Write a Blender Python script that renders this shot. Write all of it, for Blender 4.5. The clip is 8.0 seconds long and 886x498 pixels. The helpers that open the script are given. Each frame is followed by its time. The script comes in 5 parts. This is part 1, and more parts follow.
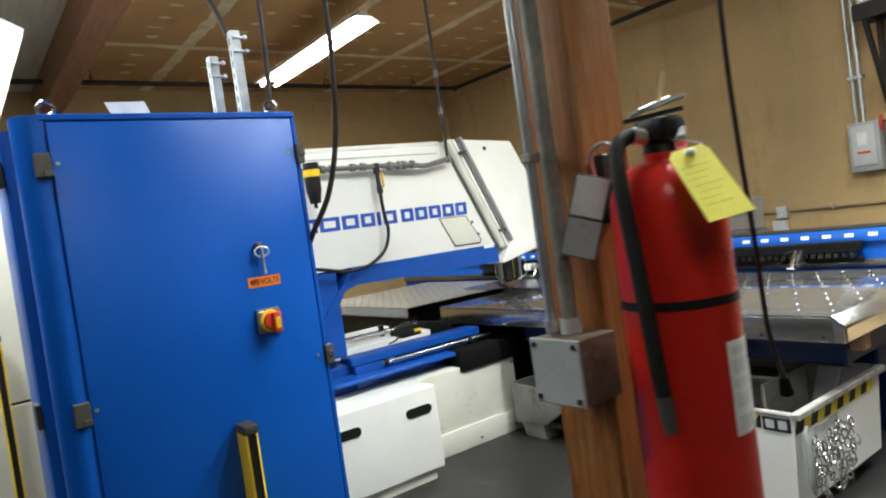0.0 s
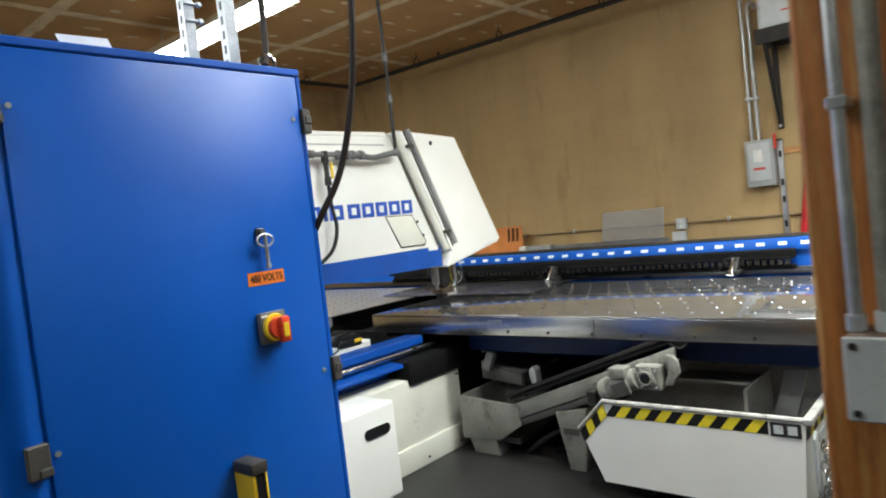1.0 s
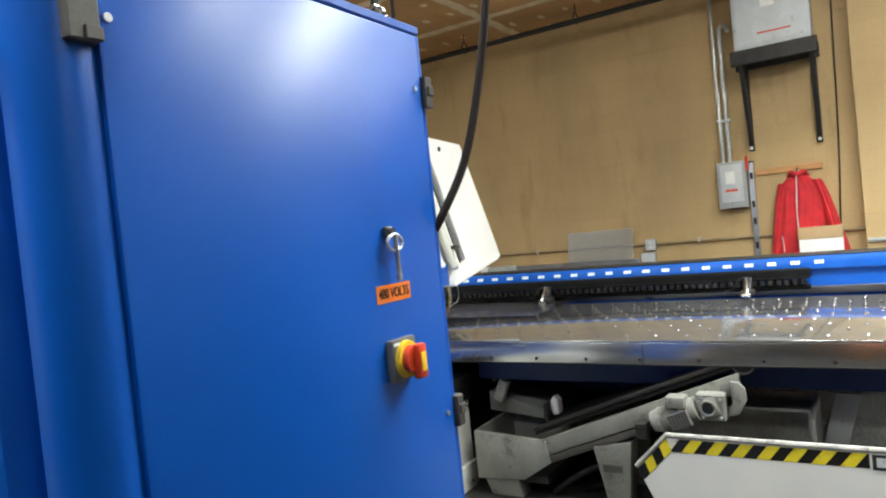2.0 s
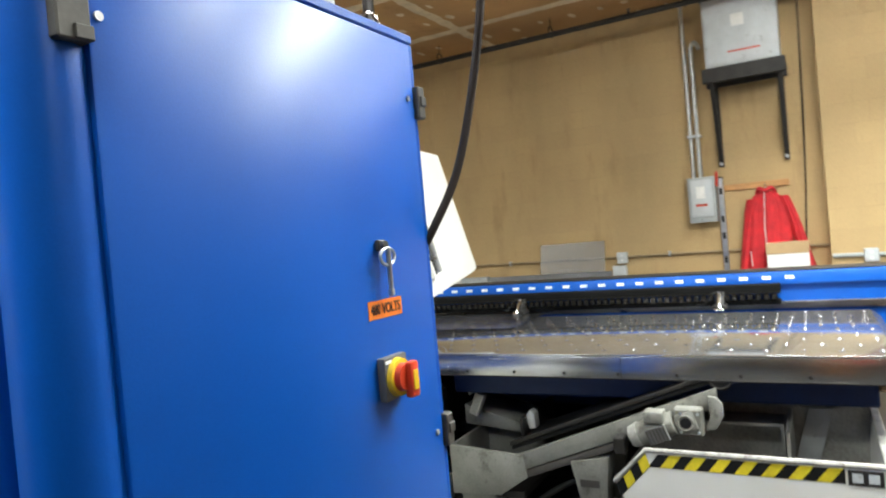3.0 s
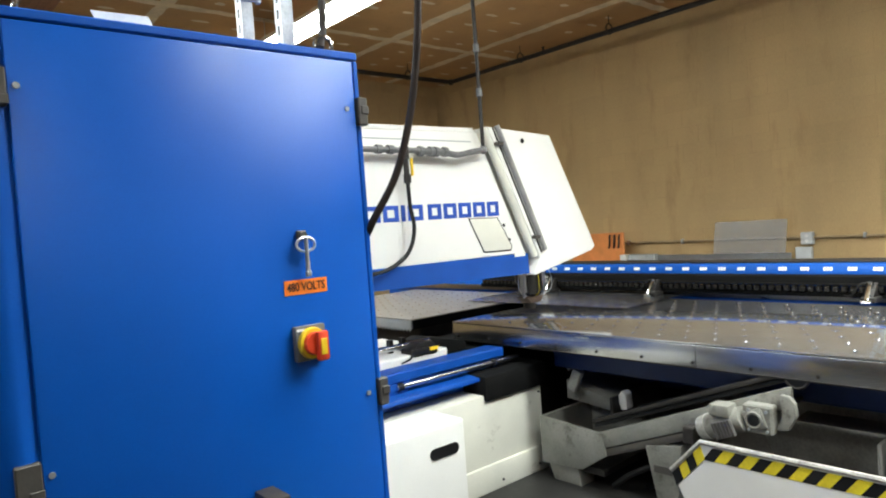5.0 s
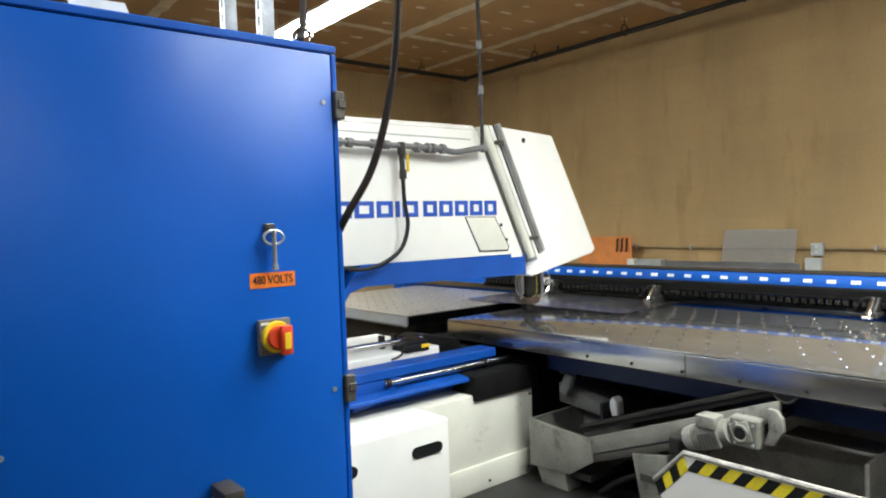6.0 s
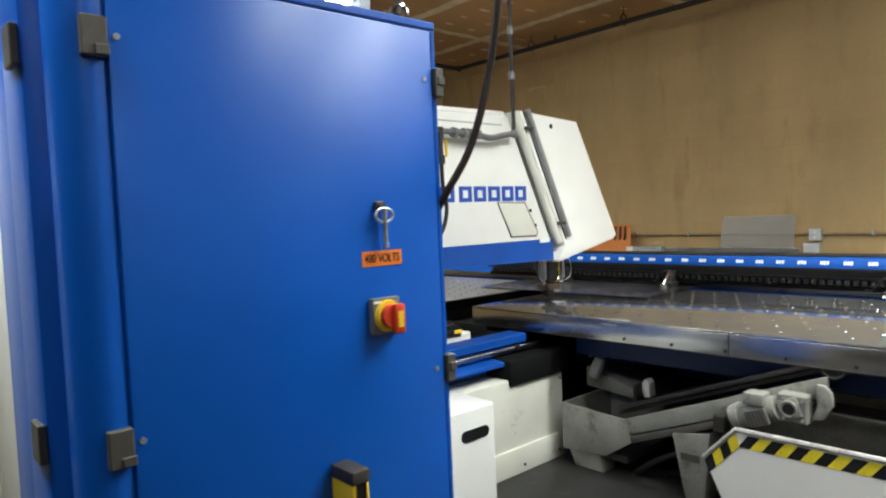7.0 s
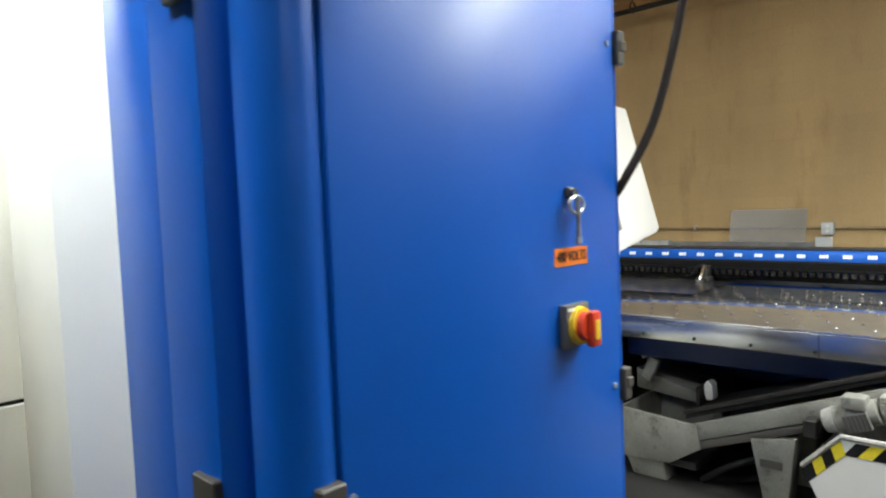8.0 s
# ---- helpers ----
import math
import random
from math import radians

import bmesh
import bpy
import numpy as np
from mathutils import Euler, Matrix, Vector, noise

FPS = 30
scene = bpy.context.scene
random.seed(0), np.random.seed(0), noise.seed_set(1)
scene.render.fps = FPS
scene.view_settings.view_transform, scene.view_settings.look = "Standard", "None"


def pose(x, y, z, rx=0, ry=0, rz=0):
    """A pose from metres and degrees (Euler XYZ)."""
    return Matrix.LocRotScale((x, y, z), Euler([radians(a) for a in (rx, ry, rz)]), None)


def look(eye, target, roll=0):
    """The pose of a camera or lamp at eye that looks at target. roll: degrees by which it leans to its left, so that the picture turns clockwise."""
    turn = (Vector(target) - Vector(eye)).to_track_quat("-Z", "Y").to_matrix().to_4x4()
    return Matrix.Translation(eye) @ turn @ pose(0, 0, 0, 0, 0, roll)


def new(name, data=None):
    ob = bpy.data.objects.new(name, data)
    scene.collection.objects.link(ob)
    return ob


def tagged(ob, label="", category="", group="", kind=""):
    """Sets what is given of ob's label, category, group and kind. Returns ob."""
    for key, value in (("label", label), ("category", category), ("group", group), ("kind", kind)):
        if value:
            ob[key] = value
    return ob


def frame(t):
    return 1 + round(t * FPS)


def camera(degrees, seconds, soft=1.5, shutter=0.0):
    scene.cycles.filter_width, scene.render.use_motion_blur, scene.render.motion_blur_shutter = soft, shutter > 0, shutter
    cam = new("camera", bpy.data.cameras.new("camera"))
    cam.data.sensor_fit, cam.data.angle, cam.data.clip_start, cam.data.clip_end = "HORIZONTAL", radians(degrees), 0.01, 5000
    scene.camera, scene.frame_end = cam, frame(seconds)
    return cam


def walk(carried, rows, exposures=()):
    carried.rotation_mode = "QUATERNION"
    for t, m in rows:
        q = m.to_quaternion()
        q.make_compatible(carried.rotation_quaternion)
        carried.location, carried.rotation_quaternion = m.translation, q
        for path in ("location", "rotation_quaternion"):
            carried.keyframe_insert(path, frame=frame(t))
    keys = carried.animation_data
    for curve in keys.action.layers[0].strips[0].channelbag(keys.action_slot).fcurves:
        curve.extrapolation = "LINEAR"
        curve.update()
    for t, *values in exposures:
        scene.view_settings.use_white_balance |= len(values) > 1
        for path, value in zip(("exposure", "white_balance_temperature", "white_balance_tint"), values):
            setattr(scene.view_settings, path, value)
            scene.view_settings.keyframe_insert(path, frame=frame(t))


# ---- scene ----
cam = camera(67.2, 8.0, soft=2.0, shutter=0.35)
PATH = [
    (0, (0.501, 0.313, 1.639), (1.691, 1.919, 1.573), -8.0),
    (0.5, (0.368, 0.715, 1.617), (1.724, 2.183, 1.546), -6.3),
    (1, (0.26, 1.107, 1.643), (1.78, 2.404, 1.554), -6.6),
    (1.5, (0.243, 1.586, 1.665), (1.867, 2.751, 1.587), -7.2),
    (1.7, (0.219, 1.781, 1.652), (1.869, 2.909, 1.588), -6.3),
    (2.8, (0.222, 2.134, 1.666), (2.003, 3.044, 1.628), -7.2),
    (3, (0.226, 2.061, 1.67), (1.973, 3.035, 1.641), -5.1),
    (3.5, (0.367, 1.785, 1.653), (1.909, 3.058, 1.659), -3.9),
    (4, (0.486, 1.554, 1.658), (1.901, 2.967, 1.619), -4.5),
    (4.2, (0.507, 1.445, 1.648), (1.887, 2.892, 1.602), -4.0),
    (5.3, (0.643, 1.195, 1.671), (1.932, 2.723, 1.603), -4.0),
    (5.5, (0.687, 1.171, 1.675), (1.986, 2.691, 1.607), -2.7),
    (6, (0.703, 1.167, 1.662), (1.968, 2.714, 1.588), -2.0),
    (6.5, (0.594, 1.227, 1.641), (1.852, 2.78, 1.566), -2.2),
    (7, (0.397, 1.435, 1.63), (1.732, 2.921, 1.533), -2.5),
    (7.5, (0.31, 1.751, 1.62), (1.684, 3.198, 1.489), -3.8),
    (8, (0.192, 2.083, 1.646), (1.627, 3.471, 1.523), -2.3),
]
walk(cam, [(t, look(eye, target, roll)) for t, eye, target, roll in PATH],
     exposures=[(0.0, 0.28), (1.0, 0.32), (1.7, 0.42), (3.0, 0.68), (4.0, 0.54), (5.5, 0.52), (6.5, 0.36), (7.5, 0.18), (8.0, 0.48)])

# ---- world and light ----
world = bpy.data.worlds.new("world")
scene.world = world
world.use_nodes = True
world.node_tree.nodes["Background"].inputs[0].default_value = (0.8, 0.85, 1.0, 1)
world.node_tree.nodes["Background"].inputs[1].default_value = 0.03

def tube_light(x, y, z, watts, spread, length=2.3):
    data = bpy.data.lights.new("tube_light", "AREA")
    data.shape, data.size, data.size_y = "RECTANGLE", 0.32, length
    data.energy, data.color, data.spread = watts, (0.93, 1.0, 0.97), radians(spread)
    ob = new("tube_light", data)
    ob.location = (x, y, z)
    return ob


# two-tube fluorescent fixtures: x, middle y, z of the tubes, watts, how wide their reflectors throw
# first two hang in view, third follows the door highlight, rest added as unseen fill
FIXTURES = [(3.98, 6.95, 3.66, 70, 150), (0.80, 5.45, 2.90, 38, 160), (3.9, 1.2, 3.86, 118, 146), (2.55, 1.7, 3.86, 42, 142), (6.0, 1.0, 3.86, 55, 116),
            (2.2, -8.5, 3.72, 14, 160), (-0.2, -1.6, 3.66, 11, 160), (-0.1, 3.6, 3.66, 50, 150)]
for fx, fy, fz, watts, spread in FIXTURES:
    tube_light(fx, fy, fz - 0.06, watts, spread)

# ---- materials ----
def material(name, colour, rough=0.5, metal=0.0, vary=0.08, scale=6.0, fine=60.0, bump=0.02, wear=None, wear_amount=0.0, stretch=(1, 1, 1), spec=0.5, coat=0.0):
    """Principled paint, metal or plastic with variation at two scales and fine relief, in metres."""
    m = bpy.data.materials.new(name)
    m.use_nodes = True
    nt = m.node_tree
    bsdf = nt.nodes["Principled BSDF"]
    link = nt.links.new
    geo = nt.nodes.new("ShaderNodeNewGeometry")
    mp = nt.nodes.new("ShaderNodeMapping")
    mp.inputs["Scale"].default_value = stretch
    link(geo.outputs["Position"], mp.inputs["Vector"])
    big = nt.nodes.new("ShaderNodeTexNoise")
    big.inputs["Scale"].default_value, big.inputs["Detail"].default_value = scale, 4
    small = nt.nodes.new("ShaderNodeTexNoise")
    small.inputs["Scale"].default_value, small.inputs["Detail"].default_value = fine, 3
    for n in (big, small):
        link(mp.outputs[0], n.inputs["Vector"])
    ramp = nt.nodes.new("ShaderNodeValToRGB")
    lo = [max(0.0, c * (1 - 2 * vary)) for c in colour]
    hi = [min(1.0, c * (1 + 2 * vary)) for c in colour]
    ramp.color_ramp.elements[0].position, ramp.color_ramp.elements[1].position = 0.3, 0.7
    ramp.color_ramp.elements[0].color, ramp.color_ramp.elements[1].color = (*lo, 1), (*hi, 1)
    mix = nt.nodes.new("ShaderNodeMath")
    mix.operation = "MULTIPLY_ADD"
    mix.inputs[1].default_value = 0.35
    link(small.outputs["Fac"], mix.inputs[0])
    half = nt.nodes.new("ShaderNodeMath")
    half.operation = "MULTIPLY"
    half.inputs[1].default_value = 0.65
    link(big.outputs["Fac"], half.inputs[0])
    link(half.outputs[0], mix.inputs[2])
    link(mix.outputs[0], ramp.inputs[0])
    colour_out = ramp.outputs[0]
    if wear:
        spots = nt.nodes.new("ShaderNodeTexNoise")
        spots.inputs["Scale"].default_value, spots.inputs["Detail"].default_value, spots.inputs["Roughness"].default_value = scale * 1.7, 8, 0.7
        link(mp.outputs[0], spots.inputs["Vector"])
        cut = nt.nodes.new("ShaderNodeValToRGB")
        cut.color_ramp.elements[0].position, cut.color_ramp.elements[1].position = 0.62 - wear_amount * 0.2, 0.72 - wear_amount * 0.1
        link(spots.outputs["Fac"], cut.inputs[0])
        blend = nt.nodes.new("ShaderNodeMixRGB")
        blend.inputs[2].default_value = (*wear, 1)
        link(cut.outputs[0], blend.inputs[0])
        link(colour_out, blend.inputs[1])
        colour_out = blend.outputs[0]
    link(colour_out, bsdf.inputs["Base Color"])
    rr = nt.nodes.new("ShaderNodeMapRange")
    swing = 0.08 if rough > 0.12 else 0.03
    rr.inputs["To Min"].default_value, rr.inputs["To Max"].default_value = max(0.02, rough - swing), min(1, rough + swing)
    link(big.outputs["Fac"], rr.inputs["Value"])
    link(rr.outputs[0], bsdf.inputs["Roughness"])
    bsdf.inputs["Metallic"].default_value = metal
    bsdf.inputs["Specular IOR Level"].default_value = spec
    bsdf.inputs["Coat Weight"].default_value = coat
    if bump:
        bp = nt.nodes.new("ShaderNodeBump")
        bp.inputs["Strength"].default_value, bp.inputs["Distance"].default_value = min(1.0, bump * 10), 0.002
        link(small.outputs["Fac"], bp.inputs["Height"])
        link(bp.outputs[0], bsdf.inputs["Normal"])
    return m


def per_piece(m, amount=0.12):
    """Make a material differ a little from piece to piece."""
    nt = m.node_tree
    bsdf = nt.nodes["Principled BSDF"]
    src = bsdf.inputs["Base Color"].links[0].from_socket
    info = nt.nodes.new("ShaderNodeObjectInfo")
    rng = nt.nodes.new("ShaderNodeMapRange")
    rng.inputs["To Min"].default_value, rng.inputs["To Max"].default_value = 1 - amount, 1 + amount
    nt.links.new(info.outputs["Random"], rng.inputs["Value"])
    hsv = nt.nodes.new("ShaderNodeHueSaturation")
    nt.links.new(rng.outputs[0], hsv.inputs["Value"])
    nt.links.new(src, hsv.inputs["Color"])
    nt.links.new(hsv.outputs[0], bsdf.inputs["Base Color"])
    return m


def glowing(name, colour, strength):
    m = bpy.data.materials.new(name)
    m.use_nodes = True
    b = m.node_tree.nodes["Principled BSDF"]
    b.inputs["Base Color"].default_value = (0.9, 0.9, 0.9, 1)
    b.inputs["Emission Color"].default_value, b.inputs["Emission Strength"].default_value = (*colour, 1), strength
    return m


def clear(name, colour, rough, alpha):
    m = material(name, colour, rough, vary=0.02, bump=0)
    m.node_tree.nodes["Principled BSDF"].inputs["Alpha"].default_value = alpha
    return m


BLUE = material("blue_enamel", (0.0002, 0.083, 0.43), 0.35, vary=0.05, scale=2.5, fine=220, bump=0.01, spec=0.42)
BLUE_DARK = material("blue_machine_enamel", (0.0008, 0.062, 0.33), 0.42, vary=0.08, scale=5, fine=150, bump=0.01)
WHITE = material("white_enamel", (0.80, 0.79, 0.75), 0.4, vary=0.025, scale=3, fine=180, bump=0.008)
CREAM = material("cream_enamel", (0.66, 0.65, 0.57), 0.5, vary=0.05, scale=4, fine=120, bump=0.01, wear=(0.42, 0.40, 0.34), wear_amount=0.0)
GREY_PAINT = material("grey_paint", (0.40, 0.42, 0.42), 0.5, vary=0.06, scale=8, fine=120, wear=(0.2, 0.2, 0.2), wear_amount=0.12)
LIGHT_GREY = material("light_grey_paint", (0.55, 0.57, 0.58), 0.45, vary=0.05, scale=8, fine=120, wear=(0.3, 0.3, 0.29), wear_amount=0.1)
STEEL = material("brushed_stainless", (0.54, 0.54, 0.54), 0.24, 0.97, vary=0.04, scale=3, fine=90, bump=0.003, stretch=(6, 0.6, 6))
STEEL_TOP = material("scuffed_stainless", (0.54, 0.53, 0.52), 0.10, 0.88, vary=0.07, scale=5, fine=60, bump=0.002, stretch=(1, 0.5, 1), wear=(0.46, 0.45, 0.43), wear_amount=0.25)
ALU = material("aluminium", (0.66, 0.67, 0.68), 0.32, 1.0, vary=0.05, scale=10, fine=90, bump=0.01)
ZINC = material("galvanised", (0.60, 0.62, 0.63), 0.32, 0.75, vary=0.12, scale=18, fine=120, bump=0.015)
DULL_PIPE = material("dull_iron_pipe", (0.16, 0.16, 0.16), 0.5, 0.3, vary=0.18, scale=18, fine=120, bump=0.015)
STRUT = material("weathered_galvanised", (0.36, 0.38, 0.41), 0.45, 0.5, vary=0.15, scale=20, fine=120, bump=0.015)
CHROME = material("chrome", (0.72, 0.72, 0.72), 0.2, 1.0, vary=0.04, bump=0)
IRON = material("dark_iron", (0.030, 0.027, 0.025), 0.55, 0.4, vary=0.2, scale=12, fine=80)
BLACK = material("black_plastic", (0.008, 0.008, 0.009), 0.45, spec=0.3, vary=0.15, scale=10, fine=100)
RUBBER = material("black_rubber", (0.010, 0.010, 0.010), 0.6, spec=0.3, vary=0.15, scale=14, fine=120)
BROWN_CABLE = material("brown_black_cable", (0.022, 0.013, 0.010), 0.6, spec=0.3, vary=0.15, scale=14, fine=120)
HINGE = material("hinge_zinc", (0.085, 0.078, 0.07), 0.5, 0.3, vary=0.08, scale=14, fine=120)
YELLOW = material("yellow_enamel", (0.85, 0.55, 0.02), 0.45, vary=0.05, scale=8, fine=90)
TAG_YELLOW = material("yellow_card", (0.96, 0.86, 0.12), 0.6, vary=0.04, scale=20, fine=150)
OCHRE = material("ochre_print", (0.92, 0.80, 0.105), 0.6, vary=0.1, bump=0)
ORANGE = material("orange_label", (0.85, 0.20, 0.02), 0.5, vary=0.03, scale=20, fine=120, bump=0)
ORANGE_PLASTIC = material("orange_board", (0.75, 0.27, 0.08), 0.55, vary=0.08, scale=9, fine=70)
RED = material("red_enamel", (0.55, 0.017, 0.010), 0.3, vary=0.08, scale=7, fine=140, bump=0.006)
RED_PLASTIC = material("red_plastic", (0.62, 0.05, 0.015), 0.4, vary=0.04, bump=0)
RED_CLOTH = material("red_cloth", (0.55, 0.022, 0.03), 0.85, vary=0.15, scale=10, fine=260, bump=0.04)
WOOD = material("post_wood", (0.31, 0.11, 0.024), 0.5, vary=0.30, scale=3.2, fine=45, bump=0.04, stretch=(9, 9, 0.7), wear=(0.40, 0.225, 0.07), wear_amount=0.55)
PINE = material("pine_rail", (0.55, 0.28, 0.10), 0.6, vary=0.15, scale=6, fine=60, stretch=(6, 1, 6))
BEAM_WOOD = material("beam_wood", (0.26, 0.12, 0.07), 0.7, vary=0.2, scale=5, fine=50, stretch=(8, 0.7, 8))
CARD = material("cardboard", (0.47, 0.32, 0.17), 0.85, vary=0.08, scale=5, fine=90)
PAPER = material("white_paper", (0.80, 0.79, 0.76), 0.75, vary=0.05, scale=15, fine=100, bump=0)
PRINT = material("print_grey", (0.68, 0.68, 0.67), 0.7, vary=0.1, bump=0)
INK = material("black_ink", (0.02, 0.015, 0.012), 0.6, vary=0.05, bump=0)
LOGO_BLUE = material("logo_blue", (0.02, 0.08, 0.42), 0.45, vary=0.04, bump=0)
MARK_WHITE = material("mark_white", (0.82, 0.82, 0.82), 0.5, vary=0.03, bump=0)
FLOOR = material("dark_concrete", (0.021, 0.020, 0.019), 0.5, vary=0.25, scale=2.2, fine=40, bump=0.03, wear=(0.055, 0.053, 0.048), wear_amount=0.25)
BLOCK = per_piece(material("painted_block", (0.495, 0.345, 0.165), 0.75, vary=0.08, scale=0.8, fine=60, bump=0.016, wear=(0.40, 0.268, 0.12), wear_amount=0.36, stretch=(1, 1.8, 0.45)), 0.025)
MORTAR = material("painted_mortar", (0.46, 0.32, 0.152), 0.8, vary=0.1, scale=3, fine=70, bump=0.03)
PLASTER = material("plain_plaster", (0.35, 0.27, 0.17), 0.8, vary=0.08, scale=2, fine=60)
KRAFT = material("unpainted_drywall", (0.46, 0.27, 0.115), 0.85, vary=0.12, scale=1.3, fine=50, bump=0.015, wear=(0.36, 0.20, 0.08), wear_amount=0.2)
TAPE = material("joint_compound", (0.68, 0.57, 0.40), 0.85, vary=0.14, scale=5, fine=50, bump=0.03)
PALE_DECK = material("pale_deck", (0.62, 0.58, 0.52), 0.8, vary=0.1, scale=3, fine=40, stretch=(6, 0.5, 1))
ACRYLIC = clear("frosted_acrylic", (0.36, 0.35, 0.34), 0.3, 0.36)
RUSTY = material("rust_stained_steel", (0.13, 0.085, 0.06), 0.6, 0.2, vary=0.25, scale=20, fine=120, wear=(0.22, 0.20, 0.18), wear_amount=0.2)
# machine blue darkened to carry the shade below the tabletop
SHADED_BLUE = material("shaded_blue_enamel", (0.0015, 0.022, 0.11), 0.5, vary=0.12, scale=6, fine=90)
DARK_HINGE = material("dark_hinge", (0.045, 0.038, 0.032), 0.5, 0.2, vary=0.1, scale=14, fine=120)
# for black parts, and for boxes that stand in for shade under the table
MATT_BLACK = material("matt_black", (0.006, 0.006, 0.006), 0.85, vary=0.2, scale=10, fine=80, spec=0.12)
HAZARD = material("hazard_yellow", (0.74, 0.60, 0.025), 0.5, vary=0.08, scale=12, fine=90, wear=(0.4, 0.33, 0.05), wear_amount=0.15)
# dirty conveyor grey, darkened further for the shadow the table casts on it
DIRTY_SHADED = material("dirty_shaded_grey", (0.22, 0.215, 0.19), 0.5, vary=0.14, scale=6, fine=90, wear=(0.09, 0.08, 0.065), wear_amount=0.35)
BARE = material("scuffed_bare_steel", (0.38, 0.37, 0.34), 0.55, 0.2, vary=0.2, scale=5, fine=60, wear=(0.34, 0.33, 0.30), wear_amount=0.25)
PLATE_GREY = material("dark_grey_plate", (0.13, 0.125, 0.12), 0.45, vary=0.06)
TUBE = glowing("lit_tube", (0.95, 1.0, 0.97), 28.0)
BRUSHED_TOP = material("worn_roller_table_steel", (0.50, 0.48, 0.45), 0.33, 0.75, vary=0.08, scale=5, fine=60, bump=0.004)
SHEET = material("mill_finish_sheet", (0.70, 0.71, 0.73), 0.24, 1.0, vary=0.04, scale=2, fine=80, bump=0.006)
PALE = material("pale_cream_enamel", (0.52, 0.51, 0.46), 0.5, vary=0.03, scale=3, fine=120)
LINK = material("worn_chain_link", (0.014, 0.013, 0.012), 0.2, 0.3, vary=0.3, scale=25, fine=120)
TRACK = material("ground_steel_track", (0.30, 0.285, 0.27), 0.3, 1.0, vary=0.12, scale=6, fine=90, stretch=(6, 0.6, 6))
GUIDE = material("grey_anodised_bar", (0.42, 0.42, 0.415), 0.35, 0.6, vary=0.08, scale=12, fine=90)

# ---- mesh helpers ----
ORIGIN = {}


def box(bm, x0, x1, y0, y1, z0, z1, bevel=0.0, seg=1):
    ret = bmesh.ops.create_cube(bm, size=1.0, matrix=Matrix.LocRotScale(((x0 + x1) / 2, (y0 + y1) / 2, (z0 + z1) / 2), None, (abs(x1 - x0), abs(y1 - y0), abs(z1 - z0))))
    if bevel:
        edges = list({e for v in ret["verts"] for e in v.link_edges})
        bmesh.ops.bevel(bm, geom=edges, offset=bevel, segments=seg, affect="EDGES", profile=0.5)
    return bm


def rod(bm, a, b, r, r2=None, n=16, caps=True):
    a, b = Vector(a), Vector(b)
    d = b - a
    m = Matrix.Translation((a + b) / 2) @ d.to_track_quat("Z", "Y").to_matrix().to_4x4()
    bmesh.ops.create_cone(bm, cap_ends=caps, segments=n, radius1=r, radius2=r if r2 is None else r2, depth=d.length, matrix=m)
    return bm


def ball(bm, c, r, n=12, squash=1.0):
    bmesh.ops.create_uvsphere(bm, u_segments=n, v_segments=max(4, n // 2), radius=r, matrix=Matrix.LocRotScale(c, None, (1, 1, squash)))
    return bm


def smooth_path(points, n=8):
    """Catmull-Rom through the points."""
    p = [Vector(q) for q in points]
    p = [2 * p[0] - p[1]] + p + [2 * p[-1] - p[-2]]
    out = []
    for i in range(1, len(p) - 2):
        for k in range(n):
            t = k / n
            out.append(0.5 * (2 * p[i] + (p[i + 1] - p[i - 1]) * t + (2 * p[i - 1] - 5 * p[i] + 4 * p[i + 1] - p[i + 2]) * t * t + (3 * p[i] - p[i - 1] - 3 * p[i + 1] + p[i + 2]) * t ** 3))
    out.append(p[-2])
    return out


def tube(bm, points, r, n=10, smooth=6):
    """A hose or pipe swept along points."""
    path = smooth_path(points, smooth) if smooth else [Vector(q) for q in points]
    rings = []
    side = None
    for i, c in enumerate(path):
        d = (path[min(i + 1, len(path) - 1)] - path[max(i - 1, 0)]).normalized()
        if side is None:
            side = d.orthogonal().normalized()
        side = (side - d * side.dot(d)).normalized()
        up = d.cross(side)
        rings.append([bm.verts.new(c + r * (math.cos(2 * math.pi * k / n) * side + math.sin(2 * math.pi * k / n) * up)) for k in range(n)])
    for a, b in zip(rings, rings[1:]):
        for k in range(n):
            bm.faces.new((a[k], a[(k + 1) % n], b[(k + 1) % n], b[k]))
    bm.faces.new(rings[0][::-1])
    bm.faces.new(rings[-1])
    return bm


def ring(bm, c, axis, radius, r, n=20, m=8, scale=1.0):
    """A torus round an axis; scale stretches it to an oval link along its second direction."""
    q = Vector(axis).to_track_quat("Z", "Y").to_matrix()
    rows = []
    for i in range(n):
        a = 2 * math.pi * i / n
        rows.append([bm.verts.new(Vector(c) + q @ Vector(((radius + r * math.cos(2 * math.pi * k / m)) * math.cos(a), (radius + r * math.cos(2 * math.pi * k / m)) * math.sin(a) * scale, r * math.sin(2 * math.pi * k / m)))) for k in range(m)])
    for i in range(n):
        for k in range(m):
            bm.faces.new((rows[i][k], rows[(i + 1) % n][k], rows[(i + 1) % n][(k + 1) % m], rows[i][(k + 1) % m]))
    return bm


